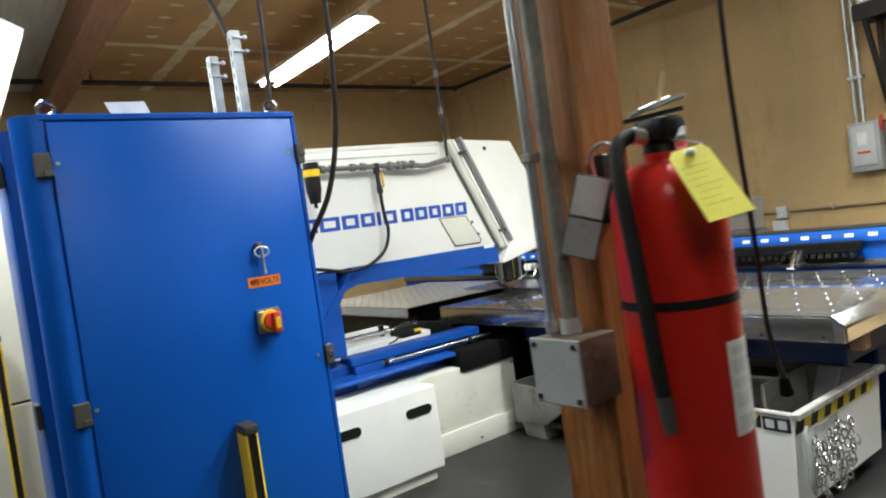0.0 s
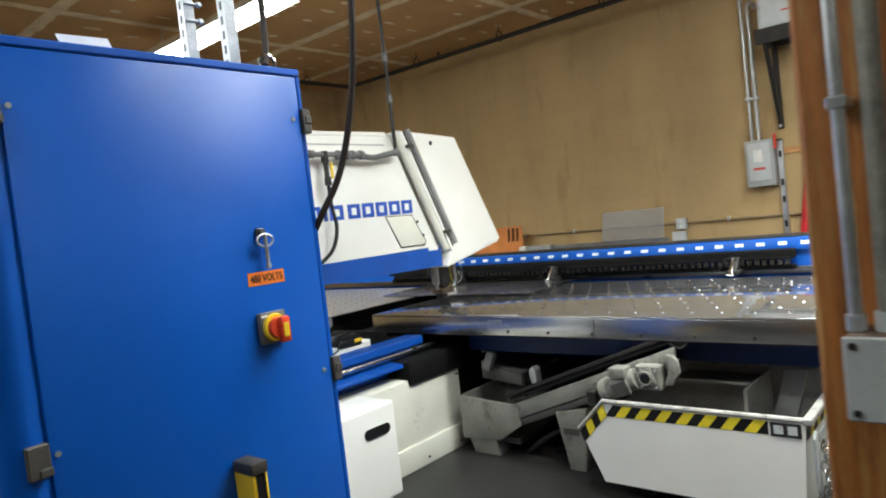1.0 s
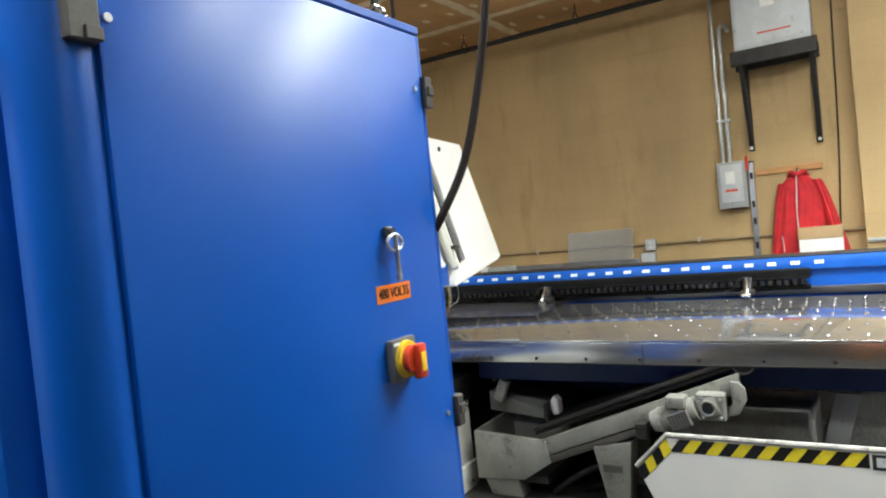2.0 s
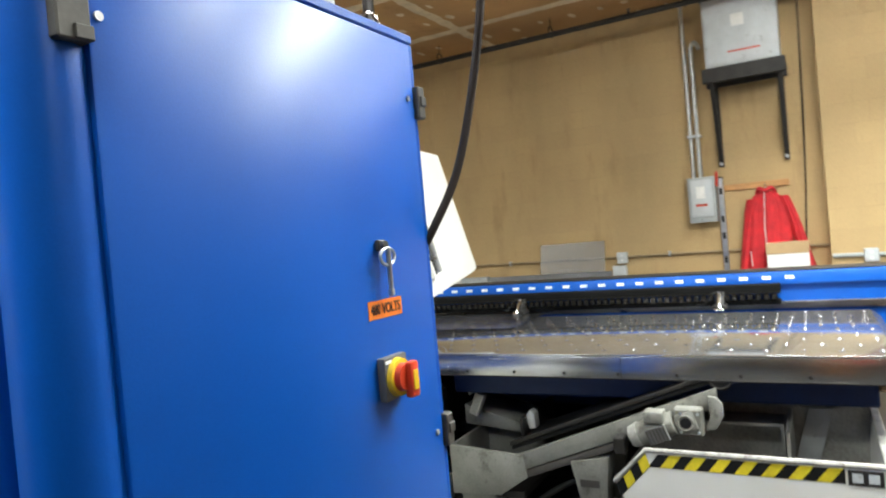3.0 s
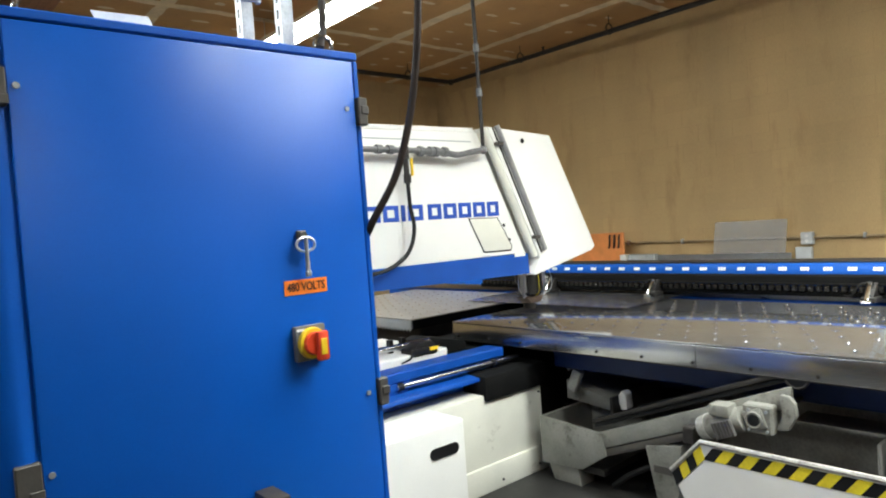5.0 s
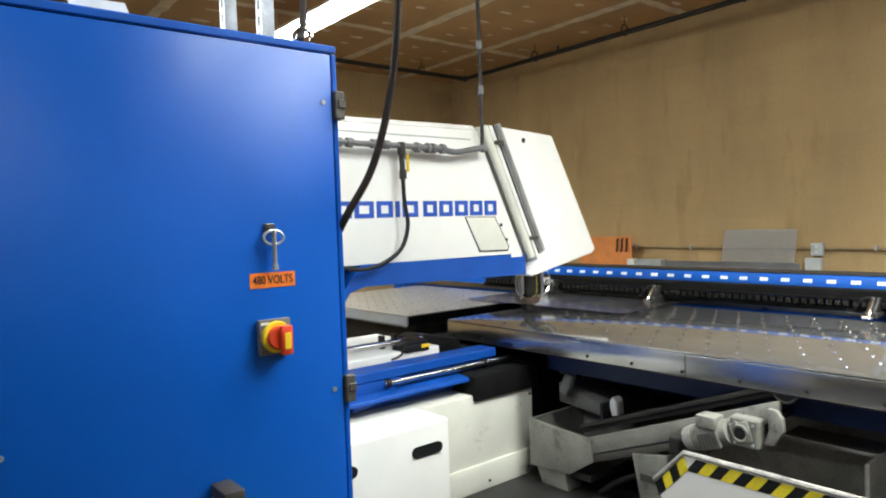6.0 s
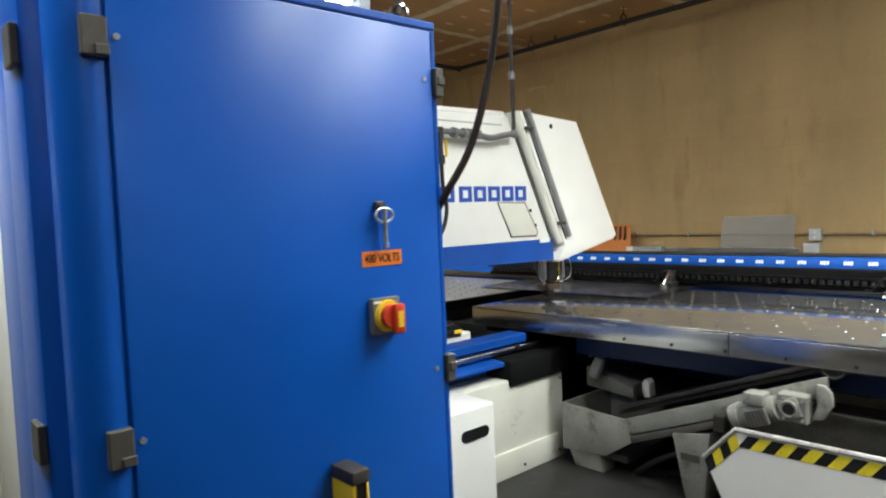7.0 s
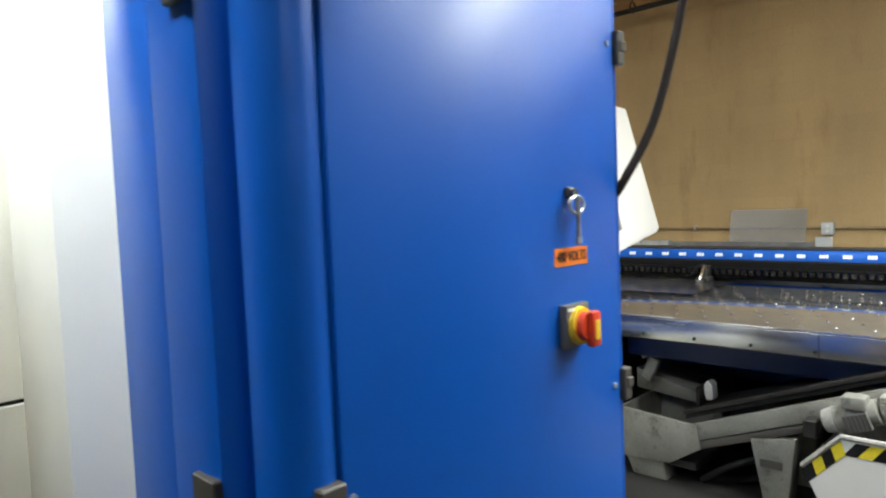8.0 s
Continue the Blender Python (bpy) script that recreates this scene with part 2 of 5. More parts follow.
def prism(bm, outline, axis, lo, hi, bevel=0.0):
    """Extrude an outline: axis 'y' takes (x, z) points, 'x' takes (y, z), 'z' takes (x, y)."""
    def at(p, q):
        return {"y": (p[0], q, p[1]), "x": (q, p[0], p[1]), "z": (p[0], p[1], q)}[axis]
    a = [bm.verts.new(at(p, lo)) for p in outline]
    b = [bm.verts.new(at(p, hi)) for p in outline]
    made = [bm.faces.new(a), bm.faces.new(b[::-1])]
    for i in range(len(a)):
        j = (i + 1) % len(a)
        made.append(bm.faces.new((a[j], a[i], b[i], b[j])))
    bmesh.ops.recalc_face_normals(bm, faces=made)
    if bevel:
        edges = list({e for fc in made for e in fc.edges})
        bmesh.ops.bevel(bm, geom=edges, offset=bevel, segments=2, affect="EDGES", profile=0.5)
    return bm


def fresh():
    return bmesh.new()


def finish(name, bm, mat, at=(0, 0, 0), smooth_angle=35):
    bmesh.ops.recalc_face_normals(bm, faces=bm.faces[:])
    bmesh.ops.translate(bm, verts=bm.verts[:], vec=-Vector(at))
    me = bpy.data.meshes.new(name)
    limit = radians(smooth_angle)
    for fc in bm.faces:
        fc.smooth = True
    for e in bm.edges:
        if len(e.link_faces) != 2 or e.calc_face_angle(0) > limit:
            e.smooth = False
    bm.to_mesh(me)
    bm.free()
    for m in (mat if isinstance(mat, (list, tuple)) else [mat]):
        me.materials.append(m)
    return new(name, me)


def thing(name, at, label, category, group="", kind=""):
    """An empty at a thing's base; its parts are given in world places."""
    ob = new(name)
    ob.empty_display_size = 0.1
    ob.location = at
    ORIGIN[ob.name] = Vector(at)
    return tagged(ob, label, category, group, kind)


def part(name, bm, mat, parent, label=""):
    ob = finish(name, bm, mat, ORIGIN[parent.name])
    ob.parent = parent
    ORIGIN[ob.name] = ORIGIN[parent.name]
    return tagged(ob, label) if label else ob


def piece(name, mesh, parent, place):
    """One of many alike pieces that share a mesh."""
    ob = new(name, mesh)
    ob.parent = parent
    ob.location = Vector(place) - ORIGIN[parent.name]
    return ob


def single(name, bm, mat, at, label, category, group="", kind=""):
    ob = finish(name, bm, mat, at)
    ob.location = at
    ORIGIN[ob.name] = Vector(at)
    return tagged(ob, label, category, group, kind)


def lettering(name, text, size, mat, parent, place, turn, width=None):
    """Raised writing in the built-in font, as a mesh part."""
    cu = bpy.data.curves.new(name, "FONT")
    cu.body, cu.size, cu.extrude, cu.align_x, cu.align_y = text, size, 0.0006, "CENTER", "CENTER"
    cu.offset = 0.0002
    tmp = bpy.data.objects.new(name, cu)
    scene.collection.objects.link(tmp)
    dg = bpy.context.evaluated_depsgraph_get()
    dg.update()
    me = bpy.data.meshes.new_from_object(tmp.evaluated_get(dg))
    bpy.data.objects.remove(tmp)
    me.materials.clear()
    me.materials.append(mat)
    xs = [v.co.x for v in me.vertices]
    if width:
        k = width / (max(xs) - min(xs))
        for v in me.vertices:
            v.co.x *= k
    ob = new(name, me)
    ob.parent = parent
    ob.matrix_basis = Matrix.Translation(Vector(place) - ORIGIN[parent.name]) @ turn
    return ob


# ---- the hall ----
WEST, EAST, SOUTH, NORTH, TOP = -11.0, 8.05, -11.0, 9.8, 4.02
single("floor", box(fresh(), WEST - 0.2, EAST + 0.2, SOUTH - 0.2, NORTH + 0.2, -0.2, 0.0), FLOOR, (0, 0, 0), "dark worn concrete workshop floor", "floor", kind="structure")


def ceiling():
    bm = fresh()
    box(bm, WEST - 0.2, EAST + 0.2, SOUTH - 0.2, NORTH + 0.2, TOP, TOP + 0.15)
    first = len(bm.faces)
    rnd = random.Random(4)

    def strip(x0, x1, y0, y1):
        # taped joint with a ragged outline
        along_y = (y1 - y0) > (x1 - x0)
        n = max(2, int(max(y1 - y0, x1 - x0) / 0.12))
        rows = []
        for i in range(n + 1):
            t = i / n
            a, b = rnd.uniform(-0.018, 0.018), rnd.uniform(-0.018, 0.018)
            if along_y:
                y = y0 + (y1 - y0) * t
                rows.append((bm.verts.new((x0 + a, y, TOP - 0.004)), bm.verts.new((x1 + b, y, TOP - 0.004))))
            else:
                x = x0 + (x1 - x0) * t
                rows.append((bm.verts.new((x, y0 + a, TOP - 0.0065)), bm.verts.new((x, y1 + b, TOP - 0.0065))))
        for p, q in zip(rows, rows[1:]):
            bm.faces.new((p[0], p[1], q[1], q[0]))

    def dab(x, y):
        # filled screw heads
        n, w, h = 9, rnd.uniform(0.05, 0.11), rnd.uniform(0.025, 0.05)
        vs = [bm.verts.new((x + w * math.cos(2 * math.pi * k / n) * rnd.uniform(0.7, 1.2), y + h * math.sin(2 * math.pi * k / n) * rnd.uniform(0.7, 1.2), TOP - 0.009)) for k in range(n)]
        bm.faces.new(vs)

    seams_x = [2.95 + 1.365 * k for k in range(-4, 4)]
    for x in seams_x:
        strip(x - 0.07, x + 0.07, SOUTH, NORTH)
    for k, y in enumerate((7.85, 5.41, 2.97, 0.53, -1.9)):
        strip(WEST, EAST, y - 0.06, y + 0.06)
    for x in seams_x:
        for k in range(1, 3):
            for j in range(36):
                if rnd.random() < 0.72:
                    dab(x + 1.365 * k / 3 + rnd.uniform(-0.03, 0.03), -2.0 + 0.33 * j + rnd.uniform(-0.05, 0.05))
    ob = finish("ceiling", bm, [KRAFT, TAPE])
    for i, p in enumerate(ob.data.polygons):
        p.material_index = 0 if i < first else 1
    tagged(ob, "unpainted brown drywall ceiling with pale taped joints", "ceiling", kind="structure")


ceiling()

# walls: the east wall is painted block, its blocks are laid at the end
wall_east = single("wall_east", box(fresh(), EAST + 0.004, EAST + 0.2, SOUTH, NORTH + 0.2, 0, TOP), MORTAR, (EAST, 0, 0), "tan painted concrete block wall, stained", "wall", kind="structure")
wall_north = single("wall_north", box(fresh(), WEST - 0.2, EAST + 0.004, NORTH + 0.004, NORTH + 0.2, 0, TOP), MORTAR, (0, NORTH, 0), "tan painted concrete block wall in shadow", "wall", kind="structure")
single("wall_south", box(fresh(), WEST - 0.2, EAST + 0.2, SOUTH - 0.2, SOUTH, 0, TOP), PLASTER, (0, SOUTH, 0), "plain tan painted wall", "wall", kind="structure")
single("wall_west", box(fresh(), WEST - 0.2, WEST, SOUTH, NORTH, 0, TOP), PLASTER, (WEST, 0, 0), "plain tan painted wall", "wall", kind="structure")
wall_pilaster = single("wall_pilaster", box(fresh(), 7.804, EAST, 1.254, 1.926, 0, TOP), MORTAR, (7.85, 1.6, 0), "tan painted block pilaster standing out of the wall", "pilaster", kind="structure")
single("wall_board", box(fresh(), EAST - 0.05, EAST, -1.6, 1.1, 2.2, TOP - 0.15, 0.006), BEAM_WOOD, (EAST, 0, 2.2), "brown wooden board high on the wall", "board", kind="structure")

# glued beam across the ceiling, paler deck beyond it
single("ceiling_beam", box(fresh(), 1.62, 1.86, SOUTH, NORTH, 3.62, TOP, 0.006), BEAM_WOOD, (1.75, 0, 3.6), "brown laminated timber roof beam", "beam", kind="structure")
single("ceiling_deck", box(fresh(), WEST, 1.62, 4.0, NORTH, TOP - 0.03, TOP - 0.005), PALE_DECK, (0, 5, TOP), "pale boarded part of the ceiling", "ceiling", kind="structure")


def sprinkler_pipe():
    z = 3.83
    root = thing("sprinkler_pipe", (7.42, 8.6, z), "dark iron sprinkler pipe hung below the ceiling", "pipe")
    part("pipe", tube(fresh(), [(7.42, SOUTH, z), (7.42, 0, z), (7.42, 8.72, z)], 0.03, 12, 0), IRON, root)
    part("pipe", tube(fresh(), [(WEST, 8.72, z), (3, 8.72, z), (7.42, 8.72, z)], 0.03, 12, 0), IRON, root)
    part("elbow", ball(fresh(), (7.42, 8.72, z), 0.046, 12), IRON, root)
    for x, y in [(7.42, 0.2 + 1.42 * k) for k in range(-2, 6)] + [(0.6 + 1.5 * k, 8.72) for k in range(5)]:
        bm = fresh()
        ring(bm, (x, y, z + 0.03), (0, 1, 0) if x > 7.4 else (1, 0, 0), 0.062, 0.008, 16, 6)
        rod(bm, (x, y, z + 0.09), (x, y, TOP), 0.006, n=8)
        part("hanger", bm, IRON, root)
    for y in (6.9, 3.6):
        bm = fresh()
        rod(bm, (7.42, y, z + 0.02), (7.42, y, z + 0.07), 0.014, n=10)
        rod(bm, (7.42, y, z + 0.07), (7.42, y, z + 0.075), 0.024, n=12)
        part("sprinkler_head", bm, IRON, root)


sprinkler_pipe()


def lamp_fixture(x, y, z, length=2.4):
    root = thing("fluorescent_lamp", (x, y, z), "lit white fluorescent tube fixture hung from the ceiling, most added out of view", "ceiling lamp", "ceiling lamps")
    h = length / 2
    part("reflector", prism(fresh(), [(x - 0.18, z + 0.035), (x - 0.175, z + 0.031), (x - 0.08, z + 0.075), (x + 0.08, z + 0.075), (x + 0.175, z + 0.031), (x + 0.18, z + 0.035), (x + 0.085, z + 0.085), (x - 0.085, z + 0.085)], "y", y - h, y + h), WHITE, root)
    part("housing", box(fresh(), x - 0.05, x + 0.05, y - h, y + h, z + 0.086, z + 0.13, 0.004), WHITE, root)
    for dx in (-0.09, 0.09):
        part("tube", rod(fresh(), (x + dx, y - h + 0.02, z + 0.02), (x + dx, y + h - 0.02, z + 0.02), 0.019, n=12), TUBE, root)
    for dy in (-h + 0.3, h - 0.3):
        part("chain", rod(fresh(), (x, y + dy, z + 0.13), (x, y + dy, TOP), 0.004, n=6), ZINC, root)


# every light gets a fixture, the added unseen ones too
for fx, fy, fz, *_ in FIXTURES:
    lamp_fixture(fx, fy, fz)

# ---- electrical cabinet ----
def cabinet():
    F, B, L, R, T = 2.96, 3.485, 0.735, 1.775, 2.215
    root = thing("electrical_cabinet", (1.25, 3.3, 0), "tall blue enamelled steel electrical cabinet with a closed door", "cabinet")
    # body with a rounded front post beside the door
    outline = [(R - 0.004, F + 0.028), (0.842, F + 0.028), (0.842, F + 0.012)]
    for k in range(9):
        a = radians(90 * k / 8)
        outline.append((0.812 - 0.075 * math.sin(a), F + 0.075 - 0.075 * math.cos(a) + 0.002))
    outline += [(L + 0.002, 3.06), (L + 0.03, 3.075), (L + 0.03, B), (R - 0.004, B)]
    part("body", prism(fresh(), outline, "z", 0.1, T), BLUE, root)
    part("plinth", box(fresh(), L + 0.03, R - 0.02, F + 0.04, B - 0.02, 0, 0.1), BLACK, root)
    part("top_rail", box(fresh(), L + 0.08, R, F + 0.004, F + 0.03, 2.196, T + 0.004, 0.003), BLUE, root)
    part("edge_trim", box(fresh(), 1.757, R, F + 0.006, F + 0.03, 0.1, 2.194, 0.003), BLUE, root)
    door = part("door", box(fresh(), 0.840, 1.752, F, F + 0.024, 0.12, 2.19, 0.005, 2), BLUE, root, "flat blue door with rounded edges")
    part("gasket", box(fresh(), 0.828, 0.838, F + 0.014, F + 0.03, 0.12, 2.19), BLACK, root)
    # side door on the left flank
    bm = fresh()
    ol = [(L + 0.03, 3.105), (L - 0.005, 3.105), (L - 0.028, 3.115), (L - 0.035, 3.135), (L - 0.035, 3.275), (L + 0.03, 3.275)]
    part("side_post", prism(bm, ol, "z", 0.1, 2.19), BLUE, root)
    part("side_door", box(fresh(), L - 0.033, L + 0.03, 3.282, B, 0.1, 2.19, 0.004, 2), BLUE, root, "narrow blue side door")
    for z in (2.04, 1.165, 0.3):
        bm = box(fresh(), 0.786, 0.838, F - 0.014, F + 0.012, z - 0.044, z + 0.04, 0.003)
        box(bm, 0.81, 0.84, F - 0.018, F - 0.01, z - 0.042, z - 0.02, 0.002)
        part("hinge", bm, HINGE, root, "grey zinc hinge")
        bm = box(fresh(), 1.756, 1.79, F - 0.012, F + 0.02, z - 0.045, z + 0.04, 0.003)
        box(bm, 1.765, 1.792, F - 0.016, F - 0.008, z - 0.012, z + 0.014, 0.002)
        part("hinge", bm, HINGE, root, "grey zinc hinge")
        part("side_hinge", box(fresh(), L - 0.048, L - 0.03, 3.108, 3.185, z - 0.045, z + 0.045, 0.003), DARK_HINGE, root, "dark side hinge")
        for x in (0.858, 1.72):
            bm = rod(fresh(), (x, F - 0.004, z + 0.003), (x, F + 0.002, z + 0.003), 0.0075, n=12)
            part("screw", bm, ZINC, root)
    for x, y in ((0.86, 3.05), (1.71, 3.05), (0.86, 3.42), (1.71, 3.42)):
        bm = fresh()
        rod(bm, (x, y, T), (x, y, T + 0.014), 0.02, n=14)
        ring(bm, (x, y, T + 0.042), (0.3, 1, 0), 0.027, 0.0065, 20, 8)
        part("eye_bolt", bm, CHROME, root, "bright steel lifting eye")
    # lock with its bow key
    bm = box(fresh(), 1.512, 1.542, F - 0.012, F, 1.656, 1.682, 0.003)
    rod(bm, (1.527, F - 0.022, 1.668), (1.527, F, 1.668), 0.011, n=14)
    lock = part("lock", bm, HINGE, root, "small dark lock with bow key")
    bm = fresh()
    tube(bm, [(1.532 + 0.030 * math.cos(a), F - 0.020, 1.641 + 0.020 * math.sin(a)) for a in [2 * math.pi * k / 20 for k in range(21)]], 0.0042, 8, 0)
    rod(bm, (1.533, F - 0.022, 1.662), (1.533, F - 0.022, 1.56), 0.0062, n=10)
    box(bm, 1.525, 1.542, F - 0.028, F - 0.016, 1.548, 1.566, 0.003)
    part("key", bm, ZINC, lock, "bright bow-handled cabinet key")
    # voltage label
    sticker = part("warning_label", box(fresh(), 1.464, 1.603, F - 0.0012, F, 1.4985, 1.5415), ORANGE, root, "orange voltage label with black capitals")
    lettering("label_text", "480 VOLTS", 0.034, INK, sticker, (1.5335, F - 0.002, 1.5195), pose(0, 0, 0, 90, 0, 0), 0.122)
    # main switch
    cx, cz = 1.527, 1.358
    switch = part("main_switch", box(fresh(), 1.477, 1.573, F - 0.022, F, 1.308, 1.409, 0.004, 2), PLATE_GREY, root, "grey main switch plate with red and yellow rotary handle")
    part("scale_strip", box(fresh(), 1.481, 1.505, F - 0.0235, F - 0.022, 1.395, 1.402), MARK_WHITE, switch)
    part("dial", rod(fresh(), (cx, F - 0.034, cz), (cx, F - 0.022, cz), 0.043, 0.046, n=28), YELLOW, switch, "yellow dial")
    bm = rod(fresh(), (cx, F - 0.048, cz), (cx, F - 0.033, cz), 0.031, 0.034, n=24)
    box(bm, cx - 0.002, cx + 0.034, F - 0.062, F - 0.04, cz - 0.05, cz + 0.034, 0.006, 2)
    knob = part("knob", bm, RED_PLASTIC, switch, "red rotary handle")
    part("pointer", box(fresh(), cx + 0.006, cx + 0.026, F - 0.0635, F - 0.060, cz - 0.032, cz + 0.014, 0.001), YELLOW, switch, "yellow pointer on the handle")
    return root


cabinet()


def struts():
    for x, y, top, r in ((1.625, 3.13, 2.605, 0), (1.585, 3.32, 2.545, 0)):
        root = thing("strut_channel", (x, y, 2.219), "galvanised slotted strut channel standing on the blue cabinet", "strut channel", "strut channels")
        w = 0.0205
        bm = fresh()
        prism(bm, [(x - w, y - w), (x + w, y - w), (x + w, y + w), (x + w - 0.011, y + w), (x + w - 0.011, y + w - 0.003), (x + w - 0.003, y + w - 0.003), (x + w - 0.003, y - w + 0.003), (x - w + 0.003, y - w + 0.003), (x - w + 0.003, y + w - 0.003), (x - w + 0.011, y + w - 0.003), (x - w + 0.011, y + w), (x - w, y + w)], "z", 2.219, top)
        part("channel", bm, STRUT, root)
        for k in range(7):
            z = 2.26 + 0.05 * k
            if z < top - 0.02:
                part("slot", box(fresh(), x - w - 0.0012, x - w, y - 0.006, y + 0.006, z - 0.014, z + 0.014), BLACK, root)
        part("foot_plate", box(fresh(), x - 0.045, x + 0.045, y - 0.03, y + 0.03, 2.219, 2.225), STRUT, root)
        for dz in (0.03, 0.09):
            bm = rod(fresh(), (x - 0.02, y - 0.022, top - dz), (x + 0.05, y - 0.022, top - dz), 0.006, n=8)
            rod(bm, (x + 0.032, y - 0.022, top - dz), (x + 0.046, y - 0.022, top - dz), 0.012, n=6)
            part("bolt", bm, STRUT, root)


struts()
bm = prism(fresh(), [(1.125, 2.219), (1.275, 2.219), (1.235, 2.318), (1.085, 2.314)], "y", 3.20, 3.204)
single("paper_card", bm, PAPER, (1.16, 3.2, 2.225), "white folded card lying on the blue cabinet", "card")


def light_curtain(x, y, top, name_label):
    root = thing("light_curtain_post", (x, y, 0), name_label, "light curtain", "light curtains")
    h = top - 0.036
    part("profile", prism(fresh(), [(x - 0.025, y - 0.048), (x - 0.017, y - 0.052), (x - 0.017, y - 0.02), (x + 0.017, y - 0.02), (x + 0.017, y - 0.052), (x + 0.025, y - 0.048), (x + 0.025, y + 0.048), (x - 0.025, y + 0.048)], "z", 0.02, h), YELLOW, root, "yellow aluminium profile")
    part("lens_strip", box(fresh(), x - 0.0165, x + 0.0165, y - 0.048, y - 0.021, 0.03, h - 0.004), BLACK, root, "glossy black lens strip")
    part("end_cap", box(fresh(), x - 0.028, x + 0.028, y - 0.055, y + 0.05, h, top, 0.005, 2), DARK_HINGE, root, "dark end cap")
    part("foot", box(fresh(), x - 0.05, x + 0.05, y - 0.06, y + 0.05, 0, 0.02, 0.003), BLACK, root)


light_curtain(1.352, 2.905, 0.985, "yellow safety light curtain with black strip beside the blue cabinet")
light_curtain(0.675, 5.05, 1.37, "yellow safety light curtain behind the cabinet")
# ---- punching machine ----
HEAD_Y = 4.34


def machine():
    y0, y1 = HEAD_Y, 5.15
    root = thing("punching_machine", (3.0, 4.7, 0), "white and blue sheet-metal punching machine with overhanging arm", "machine")
    # upper arm
    part("arm_panel", prism(fresh(), [(1.95, 1.45), (4.0, 1.445), (3.61, 2.255), (1.95, 2.235)], "y", y0, y1, 0.008), WHITE, root, "white sheet steel side of the arm")
    part("top_ledge", prism(fresh(), [(1.95, 2.24), (3.62, 2.26), (3.61, 2.29), (1.95, 2.27)], "y", y0 + 0.03, y1, 0.006), WHITE, root)
    part("seam", box(fresh(), 1.95, 3.55, y0 - 0.003, y0, 2.19, 2.197), GREY_PAINT, root)
    part("arm_band", prism(fresh(), [(2.70, 1.452), (4.015, 1.443), (4.02, 1.30), (2.72, 1.328), (2.62, 1.30), (2.30, 0.86), (2.30, 0.98)], "y", y0 - 0.006, y1 - 0.05), BLUE_DARK, root, "blue band along the foot of the arm")
    part("column", box(fresh(), 1.95, 2.585, y0 + 0.02, y1 + 0.3, 0.86, 1.455, 0.01), BLUE_DARK, root, "blue column of the machine")
    # nose cover, standing a little proud, with its slanted joint
    nose = part("nose_cover", prism(fresh(), [(3.665, 2.29), (4.275, 2.255), (4.725, 1.44), (4.68, 1.41), (4.03, 1.285), (4.015, 1.30), (4.10, 1.40)], "y", y0 - 0.05, y1, 0.012), WHITE, root, "white hinged nose cover")
    part("latch_hole", rod(fresh(), (3.985, y0 - 0.052, 2.205), (3.985, y0 - 0.049, 2.205), 0.017, n=16), BLACK, nose)
    def slanted(name, xt, zt, xb, zb, r, y, mat, label=""):
        part(name, rod(fresh(), (xt, y, zt), (xb, y, zb), r, n=14), mat, nose, label)
    slanted("gas_strut", 3.735, 2.295, 4.13, 1.46, 0.019, y0 - 0.062, GUIDE, "grey slanted guide bar")
    slanted("edge_strip", 3.64, 2.28, 4.05, 1.42, 0.026, y0 - 0.03, CREAM)
    slanted("shadow_gap", 3.705, 2.285, 4.105, 1.44, 0.005, y0 - 0.053, IRON)
    for t in (0.12, 0.86):
        x, z = 3.69 + 0.41 * t, 2.28 - 0.85 * t
        part("strut_clip", box(fresh(), x - 0.02, x + 0.035, y0 - 0.08, y0 - 0.04, z - 0.012, z + 0.012, 0.003), HINGE, nose)
    # access plate
    plate = part("access_plate", prism(fresh(), [(3.49, 1.70), (3.74, 1.695), (3.86, 1.50), (3.845, 1.478), (3.605, 1.484)], "y", y0 - 0.006, y0, 0.002), CREAM, root, "small cream access plate")
    rim = [(3.482, 1.705), (3.745, 1.70), (3.868, 1.50), (3.85, 1.470), (3.60, 1.476)]
    part("plate_gasket", prism(fresh(), rim, "y", y0 - 0.004, y0), BLACK, plate)
    for x, z in ((3.80, 1.645), (3.845, 1.545)):
        part("plate_screw", rod(fresh(), (x, y0 - 0.005, z), (x, y0, z), 0.011, n=12), BLACK, plate)
    part("type_plate", box(fresh(), 3.88, 3.985, y0 - 0.0085, y0 - 0.004, 1.425, 1.458), PAPER, root)
    # maker's emblem as plain blue blocks
    z0, z1, s = 1.712, 1.806, 0.024
    y = y0 - 0.003
    widths = [0.106, 0.106, 0.106, 0.150, 0.128, 0.112, 0.030, 0.114, 0.0, 0.106, 0.106, 0.106, 0.106, 0.106]
    x = 3.762 + 0.0195 - sum(w + 0.0195 for w in widths)
    for w in widths:
        gx, x = x, x + w + 0.0195
        if not w:
            continue
        bm = fresh()
        if w < 0.05:
            box(bm, gx, gx + w, y, y0, z0, z1)
        else:
            box(bm, gx, gx + w, y, y0, z1 - s, z1)
            box(bm, gx, gx + w, y, y0, z0, z0 + s)
            box(bm, gx, gx + 0.03, y - 0.0003, y0, z0 + 0.001, z1 - 0.001)
            box(bm, gx + w - 0.03, gx + w, y - 0.0003, y0, z0 + 0.001, z1 - 0.001)
        part("emblem_stroke", bm, LOGO_BLUE, root)
    # lower frame
    part("base", box(fresh(), 1.95, 3.93, 4.225, 5.2, 0.0, 0.60, 0.012, 2), CREAM, root, "cream machine base")
